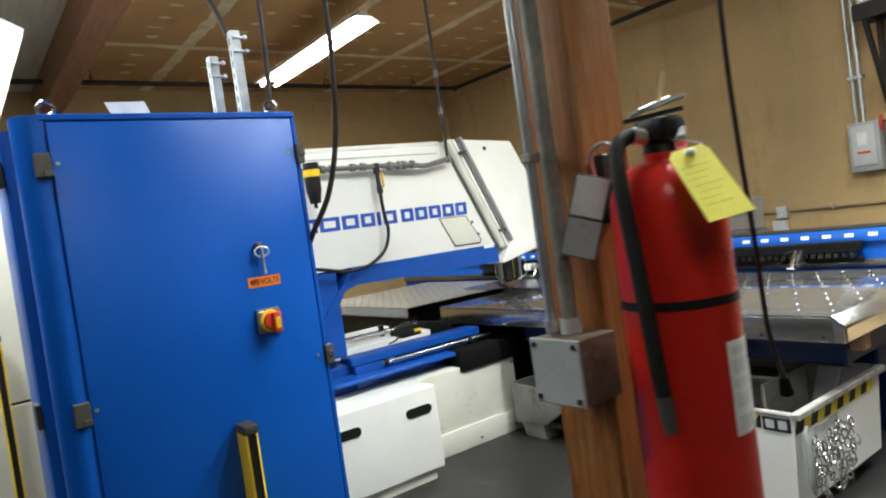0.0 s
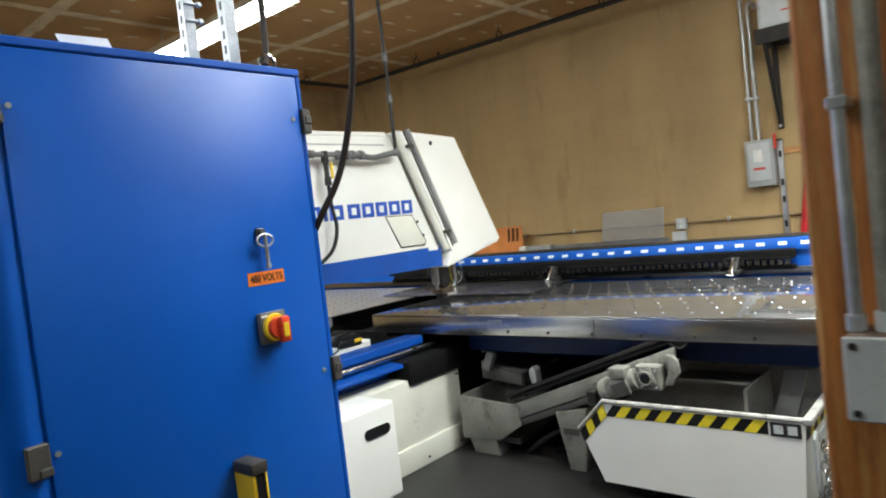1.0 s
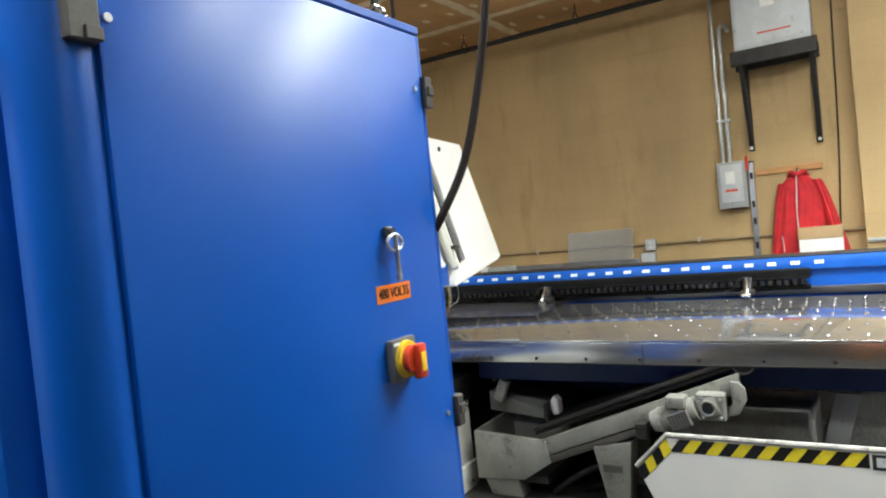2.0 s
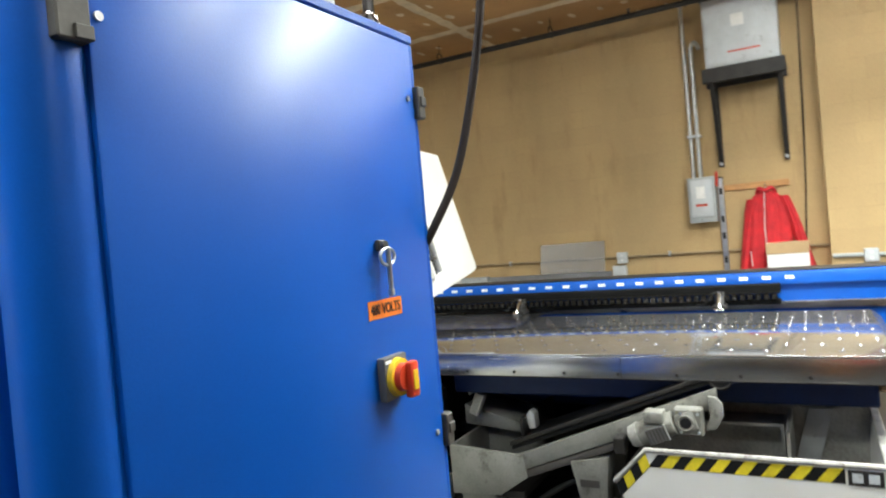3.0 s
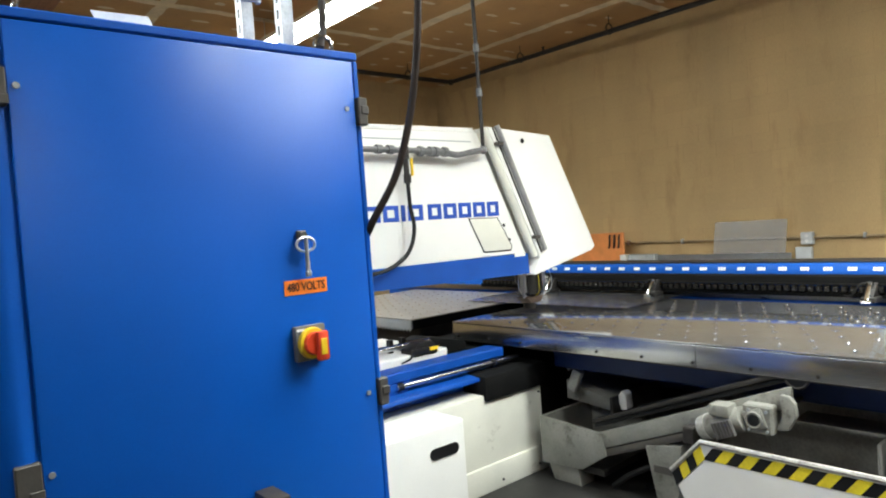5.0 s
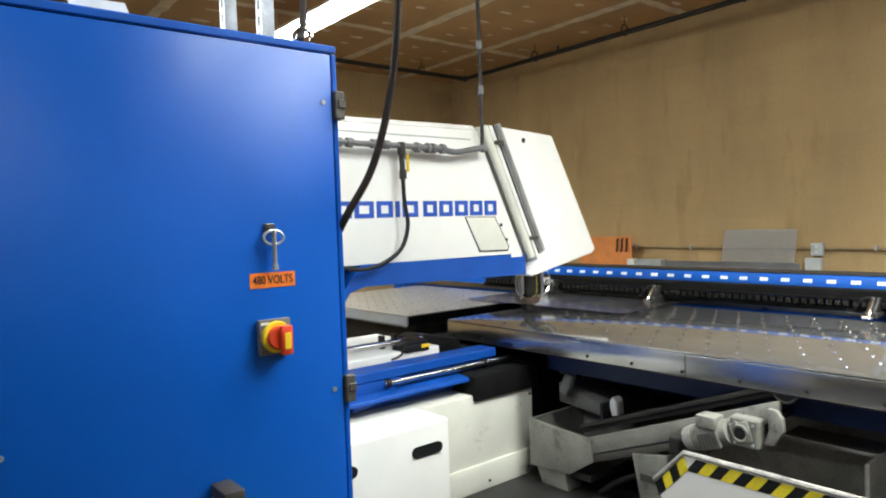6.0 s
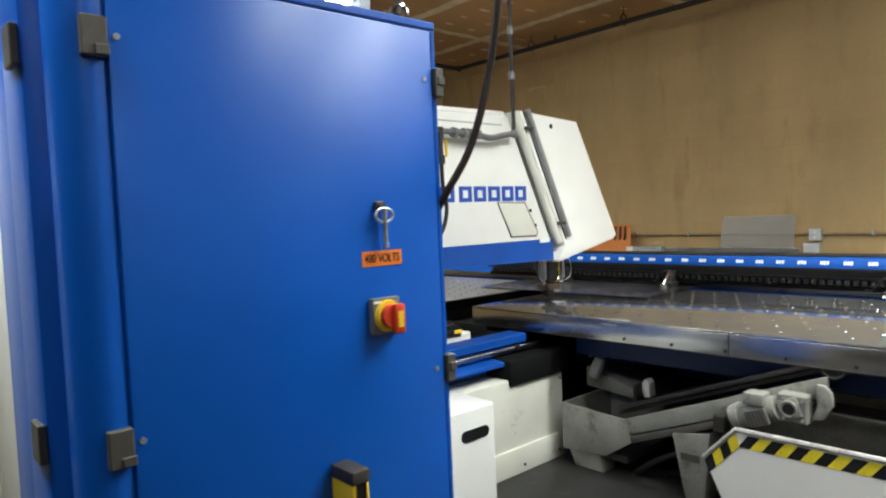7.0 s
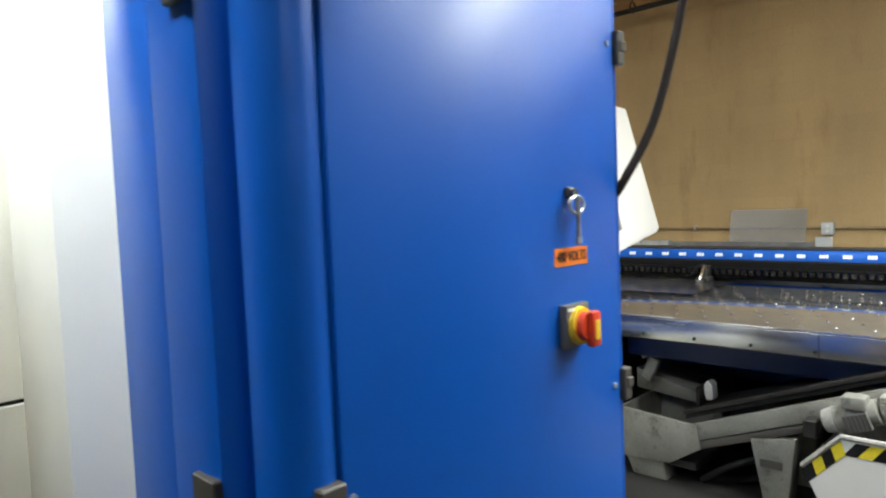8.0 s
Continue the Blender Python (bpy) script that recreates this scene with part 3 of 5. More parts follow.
    part("base_plinth", box(fresh(), 2.90, 3.94, 4.205, 4.26, 0.0, 0.165, 0.008, 2), CREAM, root)
    for x, z in ((3.05, 0.05), (3.5, 0.05), (3.85, 0.05), (3.06, 0.2), (3.9, 0.52)):
        part("base_screw", rod(fresh(), (x, 4.198 if z < 0.1 else 4.217, z), (x, 4.21 if z < 0.1 else 4.23, z), 0.008, n=10), IRON, root)
    cover = part("cover_box", box(fresh(), 1.9, 2.955, 3.92, 4.22, 0.07, 0.625, 0.018, 3), WHITE, root, "white steel cover with oblong slots")
    part("cover_foot", box(fresh(), 1.92, 2.90, 3.96, 4.2, 0.0, 0.07), CREAM, root)
    for xc in (2.80, 2.27):
        rim = [(xc + sg * (0.07 + 0.03 * math.sin(radians(q))), 0.483 + sg * 0.03 * math.cos(radians(q))) for sg in (1, -1) for q in range(0, 181, 20)]
        bm = prism(fresh(), rim, "y", 3.914, 3.935)
        part("slot", bm, BLACK, cover, "black oblong hand slot")
    part("saddle", box(fresh(), 1.95, 3.75, 4.42, 5.1, 0.60, 0.79, 0.01), BLUE_DARK, root, "blue saddle under the table")
    part("ledge", box(fresh(), 2.60, 3.74, 4.36, 4.52, 0.775, 0.835, 0.008), BLUE_DARK, root)
    part("guide_rod", rod(fresh(), (2.83, 4.345, 0.755), (3.85, 4.345, 0.755), 0.017, n=16), CHROME, root, "bright round guide rod")
    for x in (2.84, 3.6):
        part("rod_end", rod(fresh(), (x, 4.345, 0.755), (x + 0.03, 4.345, 0.755), 0.025, n=14), BLACK, root)
    part("gusset", prism(fresh(), [(2.62, 0.775), (2.95, 0.775), (2.88, 0.67), (2.62, 0.62)], "y", 4.35, 4.42, 0.004), BLUE_DARK, root)
    part("bed", box(fresh(), 2.58, 3.42, 4.56, 5.3, 0.80, 0.87, 0.008), WHITE, root, "white machine bed")
    # black box continues the bed where the feed table shades it
    part("bed_shade_box", box(fresh(), 3.43, 4.9, 4.54, 5.3, 0.60, 0.80, 0.008), MATT_BLACK, root, "black box holding the shade under the feed table")
    part("bed_block", prism(fresh(), [(3.44, 0.801), (3.72, 0.801), (3.70, 0.86), (3.50, 0.90), (3.44, 0.88)], "y", 4.70, 5.05, 0.006), MATT_BLACK, root)
    part("rod_shelf", prism(fresh(), [(4.42, 0.722), (4.255, 0.708), (4.25, 0.684), (4.42, 0.68)], "x", 2.40, 3.72, 0.004), BLUE_DARK, root, "blue shelf below the guide rod")
    part("bed_rail", rod(fresh(), (2.6, 4.75, 0.90), (3.42, 4.75, 0.90), 0.022, n=14), CHROME, root)
    bm = box(fresh(), 3.12, 3.34, 4.56, 4.68, 0.84, 0.90, 0.01)
    prism(bm, [(3.12, 0.90), (3.34, 0.90), (3.30, 0.935), (3.20, 0.935)], "y", 4.57, 4.67, 0.004)
    part("sensor_block", bm, BLACK, root, "black sensor block with yellow stripe")
    part("sensor_stripe", box(fresh(), 3.27, 3.335, 4.555, 4.562, 0.875, 0.897), YELLOW, root)
    for x in (3.10, 3.20):
        part("support_pin", box(fresh(), x - 0.014, x + 0.014, 4.74, 4.78, 0.87, 0.955), BLACK, root)
    part("sensor_wire", tube(fresh(), [(3.02, 4.54, 0.838), (3.08, 4.52, 0.86), (3.12, 4.55, 0.89), (3.16, 4.56, 0.92)], 0.006, 8), RUBBER, root)
    part("inner_frame", box(fresh(), 4.3, 5.2, 4.65, 5.2, 0.0, 0.75, 0.01), IRON, root)
    # punch
    px, py = 4.42, 4.72
    bm = rod(fresh(), (px, py, 1.19), (px, py, 1.31), 0.10, n=24)
    rod(bm, (px, py, 1.10), (px, py, 1.19), 0.07, 0.085, n=24)
    rod(bm, (px, py, 0.99), (px, py, 1.10), 0.045, n=20)
    part("punch_head", bm, IRON, root, "dark round punch head")
    part("punch_ring", rod(fresh(), (px, py, 1.055), (px, py, 1.075), 0.062, n=20), ALU, root)
    part("stripper_plate", prism(fresh(), [(px - 0.10, 1.085), (px - 0.05, 1.035), (px + 0.06, 1.035), (px + 0.09, 1.085)], "y", py - 0.07, py + 0.05, 0.005), RUSTY, root, "brown oily stripper plate")
    for dx, dy in ((-0.12, -0.06), (0.11, -0.05)):
        bm = box(fresh(), px + dx - 0.018, px + dx + 0.018, py + dy - 0.02, py + dy + 0.02, 1.12, 1.32, 0.004)
        rod(bm, (px + dx, py + dy, 1.08), (px + dx, py + dy, 1.12), 0.011, n=10)
        part("guide_post", bm, ALU if dx > 0 else GUIDE, root)
    for dx, dy, c in ((-0.17, -0.05, 0), (-0.13, -0.1, 1), (0.13, -0.11, 0), (0.17, -0.04, 1), (-0.03, -0.12, 2)):
        part("wire", tube(fresh(), [(px + dx * 0.8, py + dy, 1.31), (px + dx, py + dy * 1.15, 1.22), (px + dx * 0.9, py + dy * 1.1, 1.13), (px + dx * 0.35, py + dy * 0.7, 1.09)], 0.0035, 6), [ZINC, RUBBER, HAZARD][c], root)
    # cover made blacker and larger to take in the shade below the ledge
    part("bellows", box(fresh(), 3.40, 3.96, 4.20, 4.42, 0.56, 0.72, 0.015, 2), MATT_BLACK, root, "black rubber way cover")
    return root


machine()

# compressed-air line on the machine
def air_line():
    y = HEAD_Y - 0.06
    root = thing("air_line", (3.58, y, 2.15), "grey threaded compressed-air pipe with hoses and a valve", "air pipe")
    part("drop_pipe", tube(fresh(), [(3.60, y, 2.13), (3.60, y, 2.9), (3.58, y, TOP)], 0.0125, 12, 0), IRON, root)
    for z in (2.5, 2.78):
        part("coupling", rod(fresh(), (3.60, y, z - 0.025), (3.60, y, z + 0.025), 0.021, n=12), DULL_PIPE, root)
    part("elbow", ball(fresh(), (3.60, y, 2.135), 0.028, 12), DULL_PIPE, root)
    part("flexible_hose", tube(fresh(), [(3.59, y, 2.135), (3.50, y, 2.12), (3.38, y, 2.10), (3.27, y, 2.112)], 0.019, 12), DULL_PIPE, root)
    bm = rod(fresh(), (3.05, y, 2.118), (3.28, y, 2.113), 0.021, n=14)
    for x in (3.08, 3.16, 3.2, 3.27):
        rod(bm, (x - 0.014, y, 2.116), (x + 0.014, y, 2.115), 0.031, n=8)
    part("fittings", bm, DULL_PIPE, root)
    bm = rod(fresh(), (2.30, y, 2.122), (3.05, y, 2.12), 0.017, n=12)
    for x in (2.36, 2.55, 2.62, 2.78, 2.86):
        rod(bm, (x - 0.018, y, 2.122), (x + 0.018, y, 2.122), 0.027, n=8)
    part("pipe_run", bm, DULL_PIPE, root)
    bm = rod(fresh(), (2.965, y, 2.14), (2.965, y, 2.07), 0.024, n=10)
    rod(bm, (2.965, y, 2.07), (2.97, y, 1.93), 0.016, n=10)
    rod(bm, (2.97, y, 1.98), (2.97, y, 1.93), 0.022, n=8)
    part("branch", bm, IRON, root)
    part("valve_lever", box(fresh(), 2.985, 3.0, y - 0.03, y - 0.012, 1.97, 2.07, 0.004), YELLOW, root, "yellow valve lever")
    part("hose", tube(fresh(), [(2.97, y, 1.93), (2.975, y, 1.80), (2.985, y - 0.01, 1.66), (2.93, y - 0.01, 1.53), (2.80, y, 1.45), (2.64, y, 1.43), (2.45, y, 1.47), (2.30, y, 1.5)], 0.012, 10), RUBBER, root)
    # filter bowl
    fil = part("air_filter", rod(fresh(), (2.44, y - 0.06, 1.98), (2.44, y - 0.06, 2.07), 0.05, n=18), BLACK, root, "black air filter with yellow collar")
    part("collar", rod(fresh(), (2.44, y - 0.06, 2.07), (2.44, y - 0.06, 2.115), 0.056, n=18), YELLOW, fil)
    part("filter_cap", rod(fresh(), (2.44, y - 0.06, 2.115), (2.44, y - 0.06, 2.16), 0.05, n=18), BLACK, fil)
    bm = fresh()
    rod(bm, (2.44, y - 0.06, 1.90), (2.44, y - 0.06, 1.98), 0.034, 0.048, n=16)
    rod(bm, (2.44, y - 0.06, 1.87), (2.44, y - 0.06, 1.90), 0.012, n=10)
    part("bowl", bm, BLACK, fil)


air_line()
bm = tube(fresh(), [(1.768, 3.0, 1.63), (1.785, 2.955, 1.70), (1.855, 2.905, 1.85), (1.90, 2.86, 2.07), (1.905, 2.81, 2.32), (1.90, 2.78, 2.6), (1.89, 2.76, 3.0), (1.89, 2.76, 3.5), (1.89, 2.76, TOP)], 0.0118, 12)
single("power_cable", bm, BROWN_CABLE, (2.05, 3.0, TOP), "thick dark brown cable hanging from ceiling to cabinet", "cable")
bm = tube(fresh(), [(1.70, 3.05, 2.25), (1.72, 3.06, 2.33), (1.74, 3.08, 2.6), (1.76, 3.1, 3.2), (1.76, 3.1, TOP)], 0.012, 10)
single("power_cable", bm, BROWN_CABLE, (1.76, 3.1, TOP), "dark cable rising from the cabinet top to the ceiling", "cable")
bm = tube(fresh(), [(1.62, 3.18, 2.6), (1.60, 3.3, 2.8), (1.5, 3.6, 3.2), (1.45, 3.9, TOP)], 0.012, 10)
single("power_cable", bm, BROWN_CABLE, (1.45, 3.9, TOP), "dark cable rising behind the strut channel", "cable")

# ---- feed table ----
TX0, TX1, TY0, TY1, TZ = 3.80, 5.38, 1.72, 4.93, 0.965


def feed_table():
    root = thing("feed_table", (4.6, 3.3, 0.6), "stainless steel feed table studded with ball rollers", "table")
    part("tabletop", box(fresh(), TX0, TX1, TY0 + 0.056, TY1, TZ - 0.012, TZ, 0.004, 2), STEEL_TOP, root)
    part("end_bevel", prism(fresh(), [(TY0 + 0.055, TZ - 0.0005), (TY0 + 0.001, TZ - 0.048), (TY0 + 0.001, TZ - 0.058), (TY0 + 0.055, TZ - 0.0115)], "x", TX0, TX1, 0.002), STEEL, root, "bright folded table end")
    part("apron_corner", prism(fresh(), [(TY0 + 0.0555, TZ - 0.014), (TY0 + 0.008, TZ - 0.058), (TY0 + 0.008, TZ - 0.130), (TY0 + 0.0555, TZ - 0.130)], "x", TX0 - 0.003, TX0 + 0.012), STEEL, root)
    part("front_apron", box(fresh(), TX0 - 0.003, TX0 + 0.012, TY0 + 0.0565, TY1 - 0.004, TZ - 0.130, TZ - 0.0125, 0.003, 2), STEEL, root, "polished stainless front apron")
    part("end_apron", box(fresh(), TX0 + 0.013, TX1, TY0 + 0.001, TY0 + 0.014, TZ - 0.130, TZ - 0.0585, 0.004), STEEL, root)
    part("end_apron", box(fresh(), TX0 + 0.013, TX1, TY1 - 0.016, TY1 - 0.003, TZ - 0.11, TZ - 0.0145, 0.004), STEEL, root)
    part("apron_seam", box(fresh(), TX0 - 0.0045, TX0 - 0.003, 3.02, 3.024, TZ - 0.128, TZ - 0.016), IRON, root)
    part("apron_lip", box(fresh(), TX0 - 0.002, TX0 + 0.1, TY0 + 0.01, TY1 - 0.01, TZ - 0.136, TZ - 0.131), IRON, root)
    for k in range(11):
        y = TY0 + 0.10 + 0.305 * k
        part("apron_screw", rod(fresh(), (TX0 - 0.008, y, TZ - 0.105), (TX0 + 0.0, y, TZ - 0.105), 0.009, n=10), IRON, root)
    # ball rollers in staggered rows
    bm = rod(fresh(), (0, 0, 0), (0, 0, 0.0012), 0.016, n=14)
    cup = len(bm.faces)
    ball(bm, (0, 0, 0.001), 0.009, 10, 0.8)
    proto = finish("ball_roller", bm, [IRON, CHROME])
    for q, p in enumerate(proto.data.polygons):
        p.material_index = 0 if q < cup else 1
    proto.parent = root
    proto.location = Vector((TX0 + 0.12, TY0 + 0.1, TZ)) - ORIGIN[root.name]
    for r in range(9):
        for c in range(19):
            if r + c == 0:
                continue
            y = TY0 + 0.1 + 0.165 * c + (0.082 if r % 2 else 0)
            x = TX0 + 0.12 + 0.165 * r
            if y < TY1 - 0.35 and x < TX1 - 0.05:
                piece("ball_roller", proto.data, root, (x, y, TZ))
    # girders beneath, the table's shade put into their darker blue
    part("table_frame", box(fresh(), TX0 + 0.25, TX1, TY0 + 0.12, 4.2, 0.66, TZ - 0.014, 0.01), SHADED_BLUE, root, "blue girder under the table")
    part("cross_girder", box(fresh(), 4.75, TX1 + 0.2, TY0 + 0.25, 4.3, 0.42, 0.659, 0.01), SHADED_BLUE, root)
    part("girder_leg", box(fresh(), 5.0, 5.3, TY0 + 0.3, TY0 + 0.6, 0.0, 0.419, 0.01), SHADED_BLUE, root)
    # added sheet, its black stands for the unlit space behind the girders
    part("rear_shade_sheet", box(fresh(), TX1 + 0.01, TX1 + 0.03, TY0 + 0.45, 4.6, 0.0, 0.659, 0.004), MATT_BLACK, root, "black sheet added for the darkness under the table")
    part("buffer", box(fresh(), TX0 + 0.28, TX0 + 0.36, TY0 + 0.04, TY0 + 0.119, 0.73, 0.83, 0.01), CARD, root)


feed_table()


def brush_table():
    x0, x1, y0, y1 = 3.72, 5.35, 5.32, 7.3
    root = thing("brush_table", (4.3, 6.2, 0.5), "stainless side table with rows of small rollers", "table")
    part("tabletop", box(fresh(), x0, x1, y0, y1, TZ - 0.01, TZ, 0.003), BRUSHED_TOP, root)
    bm = box(fresh(), x0 - 0.002, x0 + 0.012, y0 + 0.003, y1, TZ - 0.075, TZ - 0.0115)
    n = 48
    for k in range(n):
        y = y0 + 0.01 + (y1 - y0 - 0.03) * k / n
        prism(bm, [(y, TZ - 0.075), (y + 0.036, TZ - 0.075), (y + 0.018, TZ - 0.098)], "x", x0 - 0.001, x0 + 0.004)
    part("toothed_apron", bm, LIGHT_GREY, root, "toothed bright edge strip")
    part("side_apron", box(fresh(), x0 + 0.013, x1, y0 + 0.002, y0 + 0.02, TZ - 0.08, TZ - 0.012), MATT_BLACK, root)
    part("frame", box(fresh(), x0 + 0.15, x1 - 0.1, y0 + 0.1, y1 - 0.1, 0.0, TZ - 0.07, 0.01), IRON, root)
    bm = fresh()
    rod(bm, (0, 0, 0), (0, 0, 0.005), 0.009, 0.006, n=10)
    proto = finish("roller", bm, CHROME)
    proto.parent = root
    proto.location = Vector((x0 + 0.1, y0 + 0.1, TZ)) - ORIGIN[root.name]
    for r in range(11):
        for c in range(12):
            if r + c:
                piece("roller", proto.data, root, (x0 + 0.1 + 0.135 * r, y0 + 0.1 + 0.15 * c + (0.07 if r % 2 else 0), TZ))


brush_table()

# sheet being worked
bm = box(fresh(), 4.69, 5.5, 4.05, 5.75, TZ + 0.0115, TZ + 0.0135)
single("sheet_metal", bm, SHEET, (5.1, 4.8, TZ + 0.0115), "thin bright sheet-metal blank lying on the table", "metal sheet")


def carriage_beam():
    x = 5.62
    ya, yb = 1.35, 8.2
    root = thing("carriage_beam", (x, 4.6, 0.7), "long blue carriage beam with white scale marks", "beam")
    part("beam", prism(fresh(), [(x, 1.01), (x + 0.01, 1.128), (x - 0.028, 1.132), (x - 0.03, 1.142), (x - 0.008, 1.215), (x + 0.002, 1.219), (x + 0.26, 1.219), (x + 0.26, 0.7), (x, 0.7)], "y", ya, yb), BLUE, root, "blue enamelled beam")
    part("track", box(fresh(), x - 0.03, x - 0.001, ya, yb, 0.955, 1.008, 0.004), TRACK, root, "worn ground-steel carriage track")
    part("top_cap", box(fresh(), x + 0.006, x + 0.255, ya, yb, 1.2205, 1.232, 0.003), IRON, root)
    # scale marks on the sloped top edge
    slope = math.atan2(0.073, 0.022)
    bm = fresh()
    for k in range(3):
        box(bm, -0.013, 0.013, -0.029 + 0.0205 * k, -0.012 + 0.0205 * k, 0, 0.0015)
    proto = finish("scale_mark", bm, MARK_WHITE)
    proto.parent = root
    n = 36
    for k in range(n):
        ob = proto if k == 0 else piece("scale_mark", proto.data, root, (0, 0, 0))
        ob.rotation_euler = (0, -slope, 0)
        ob.location = Vector((x - 0.0195, 2.24 + 0.152 * k, 1.1795)) - ORIGIN[root.name]
    part("beam_screw", rod(fresh(), (x - 0.006, 3.6, 1.10), (x + 0.01, 3.6, 1.10), 0.012, n=10), IRON, root)
    part("legs", box(fresh(), x + 0.05, x + 0.22, 6.2, 6.5, 0.0, 0.7, 0.01), BLUE_DARK, root)
    part("end_leg", box(fresh(), x + 0.05, x + 0.22, 1.9, 2.2, 0.0, 0.7, 0.01), BLUE_DARK, root)
    # carriage with its cable chain and clamps
    car = thing("carriage", (x - 0.1, 4.5, 0.96), "black carriage with cable chain and sheet clamps", "carriage")
    part("body", box(fresh(), x - 0.11, x - 0.032, 2.3, 6.4, 1.075, 1.145, 0.008), MATT_BLACK, car)
    part("front_bar", box(fresh(), x - 0.10, x - 0.04, 2.3, 6.4, 0.995, 1.03, 0.006), MATT_BLACK, car)
    part("cover_rail", box(fresh(), x - 0.13, x - 0.112, 2.3, 6.4, 1.078, 1.09), MATT_BLACK, car)
    bm = box(fresh(), -0.022, 0.022, -0.019, 0.019, -0.021, 0.021, 0.006)
    proto = finish("chain_link", bm, LINK)
    proto.parent = car
    for k in range(76):
        ob = proto if k == 0 else piece("chain_link", proto.data, car, (0, 0, 0))
        ob.location = Vector((x - 0.115, 2.34 + 0.053 * k, 1.052)) - ORIGIN[car.name]
    for y in (2.70, 4.27, 5.36):
        bm = box(fresh(), x - 0.24, x - 0.10, y - 0.045, y + 0.045, TZ + 0.016, TZ + 0.05, 0.006)
        prism(bm, [(x - 0.22, TZ + 0.05), (x - 0.1, TZ + 0.05), (x - 0.1, TZ + 0.135), (x - 0.15, TZ + 0.135)], "y", y - 0.028, y + 0.028, 0.004)
        clamp = part("clamp", bm, IRON, car, "dark metal sheet clamp")
        bm = rod(fresh(), (x - 0.17, y, TZ + 0.1), (x - 0.17, y, TZ + 0.145), 0.02, n=14)
        part("clamp_cylinder", bm, CHROME, clamp)
        part("air_tube", tube(fresh(), [(x - 0.17, y, TZ + 0.145), (x - 0.2, y + 0.05, TZ + 0.13), (x - 0.21, y + 0.1, TZ + 0.06), (x - 0.16, y + 0.16, TZ + 0.05)], 0.004, 8), RUBBER, clamp)
        part("clamp_jaw", box(fresh(), x - 0.29, x - 0.235, y - 0.03, y + 0.03, TZ + 0.016, TZ + 0.036, 0.004), CHROME, clamp, "bright steel clamp jaw")
        part("clamp_lever", prism(fresh(), [(x - 0.27, TZ + 0.038), (x - 0.25, TZ + 0.038), (x - 0.16, TZ + 0.13), (x - 0.18, TZ + 0.14)], "y", y - 0.012, y + 0.012, 0.003), CHROME, clamp)
    bm = box(fresh(), x - 0.2, x - 0.11, 5.44, 5.56, 1.05, 1.12, 0.01)
    part("connector", bm, PAPER, car, "white connector block")


carriage_beam()
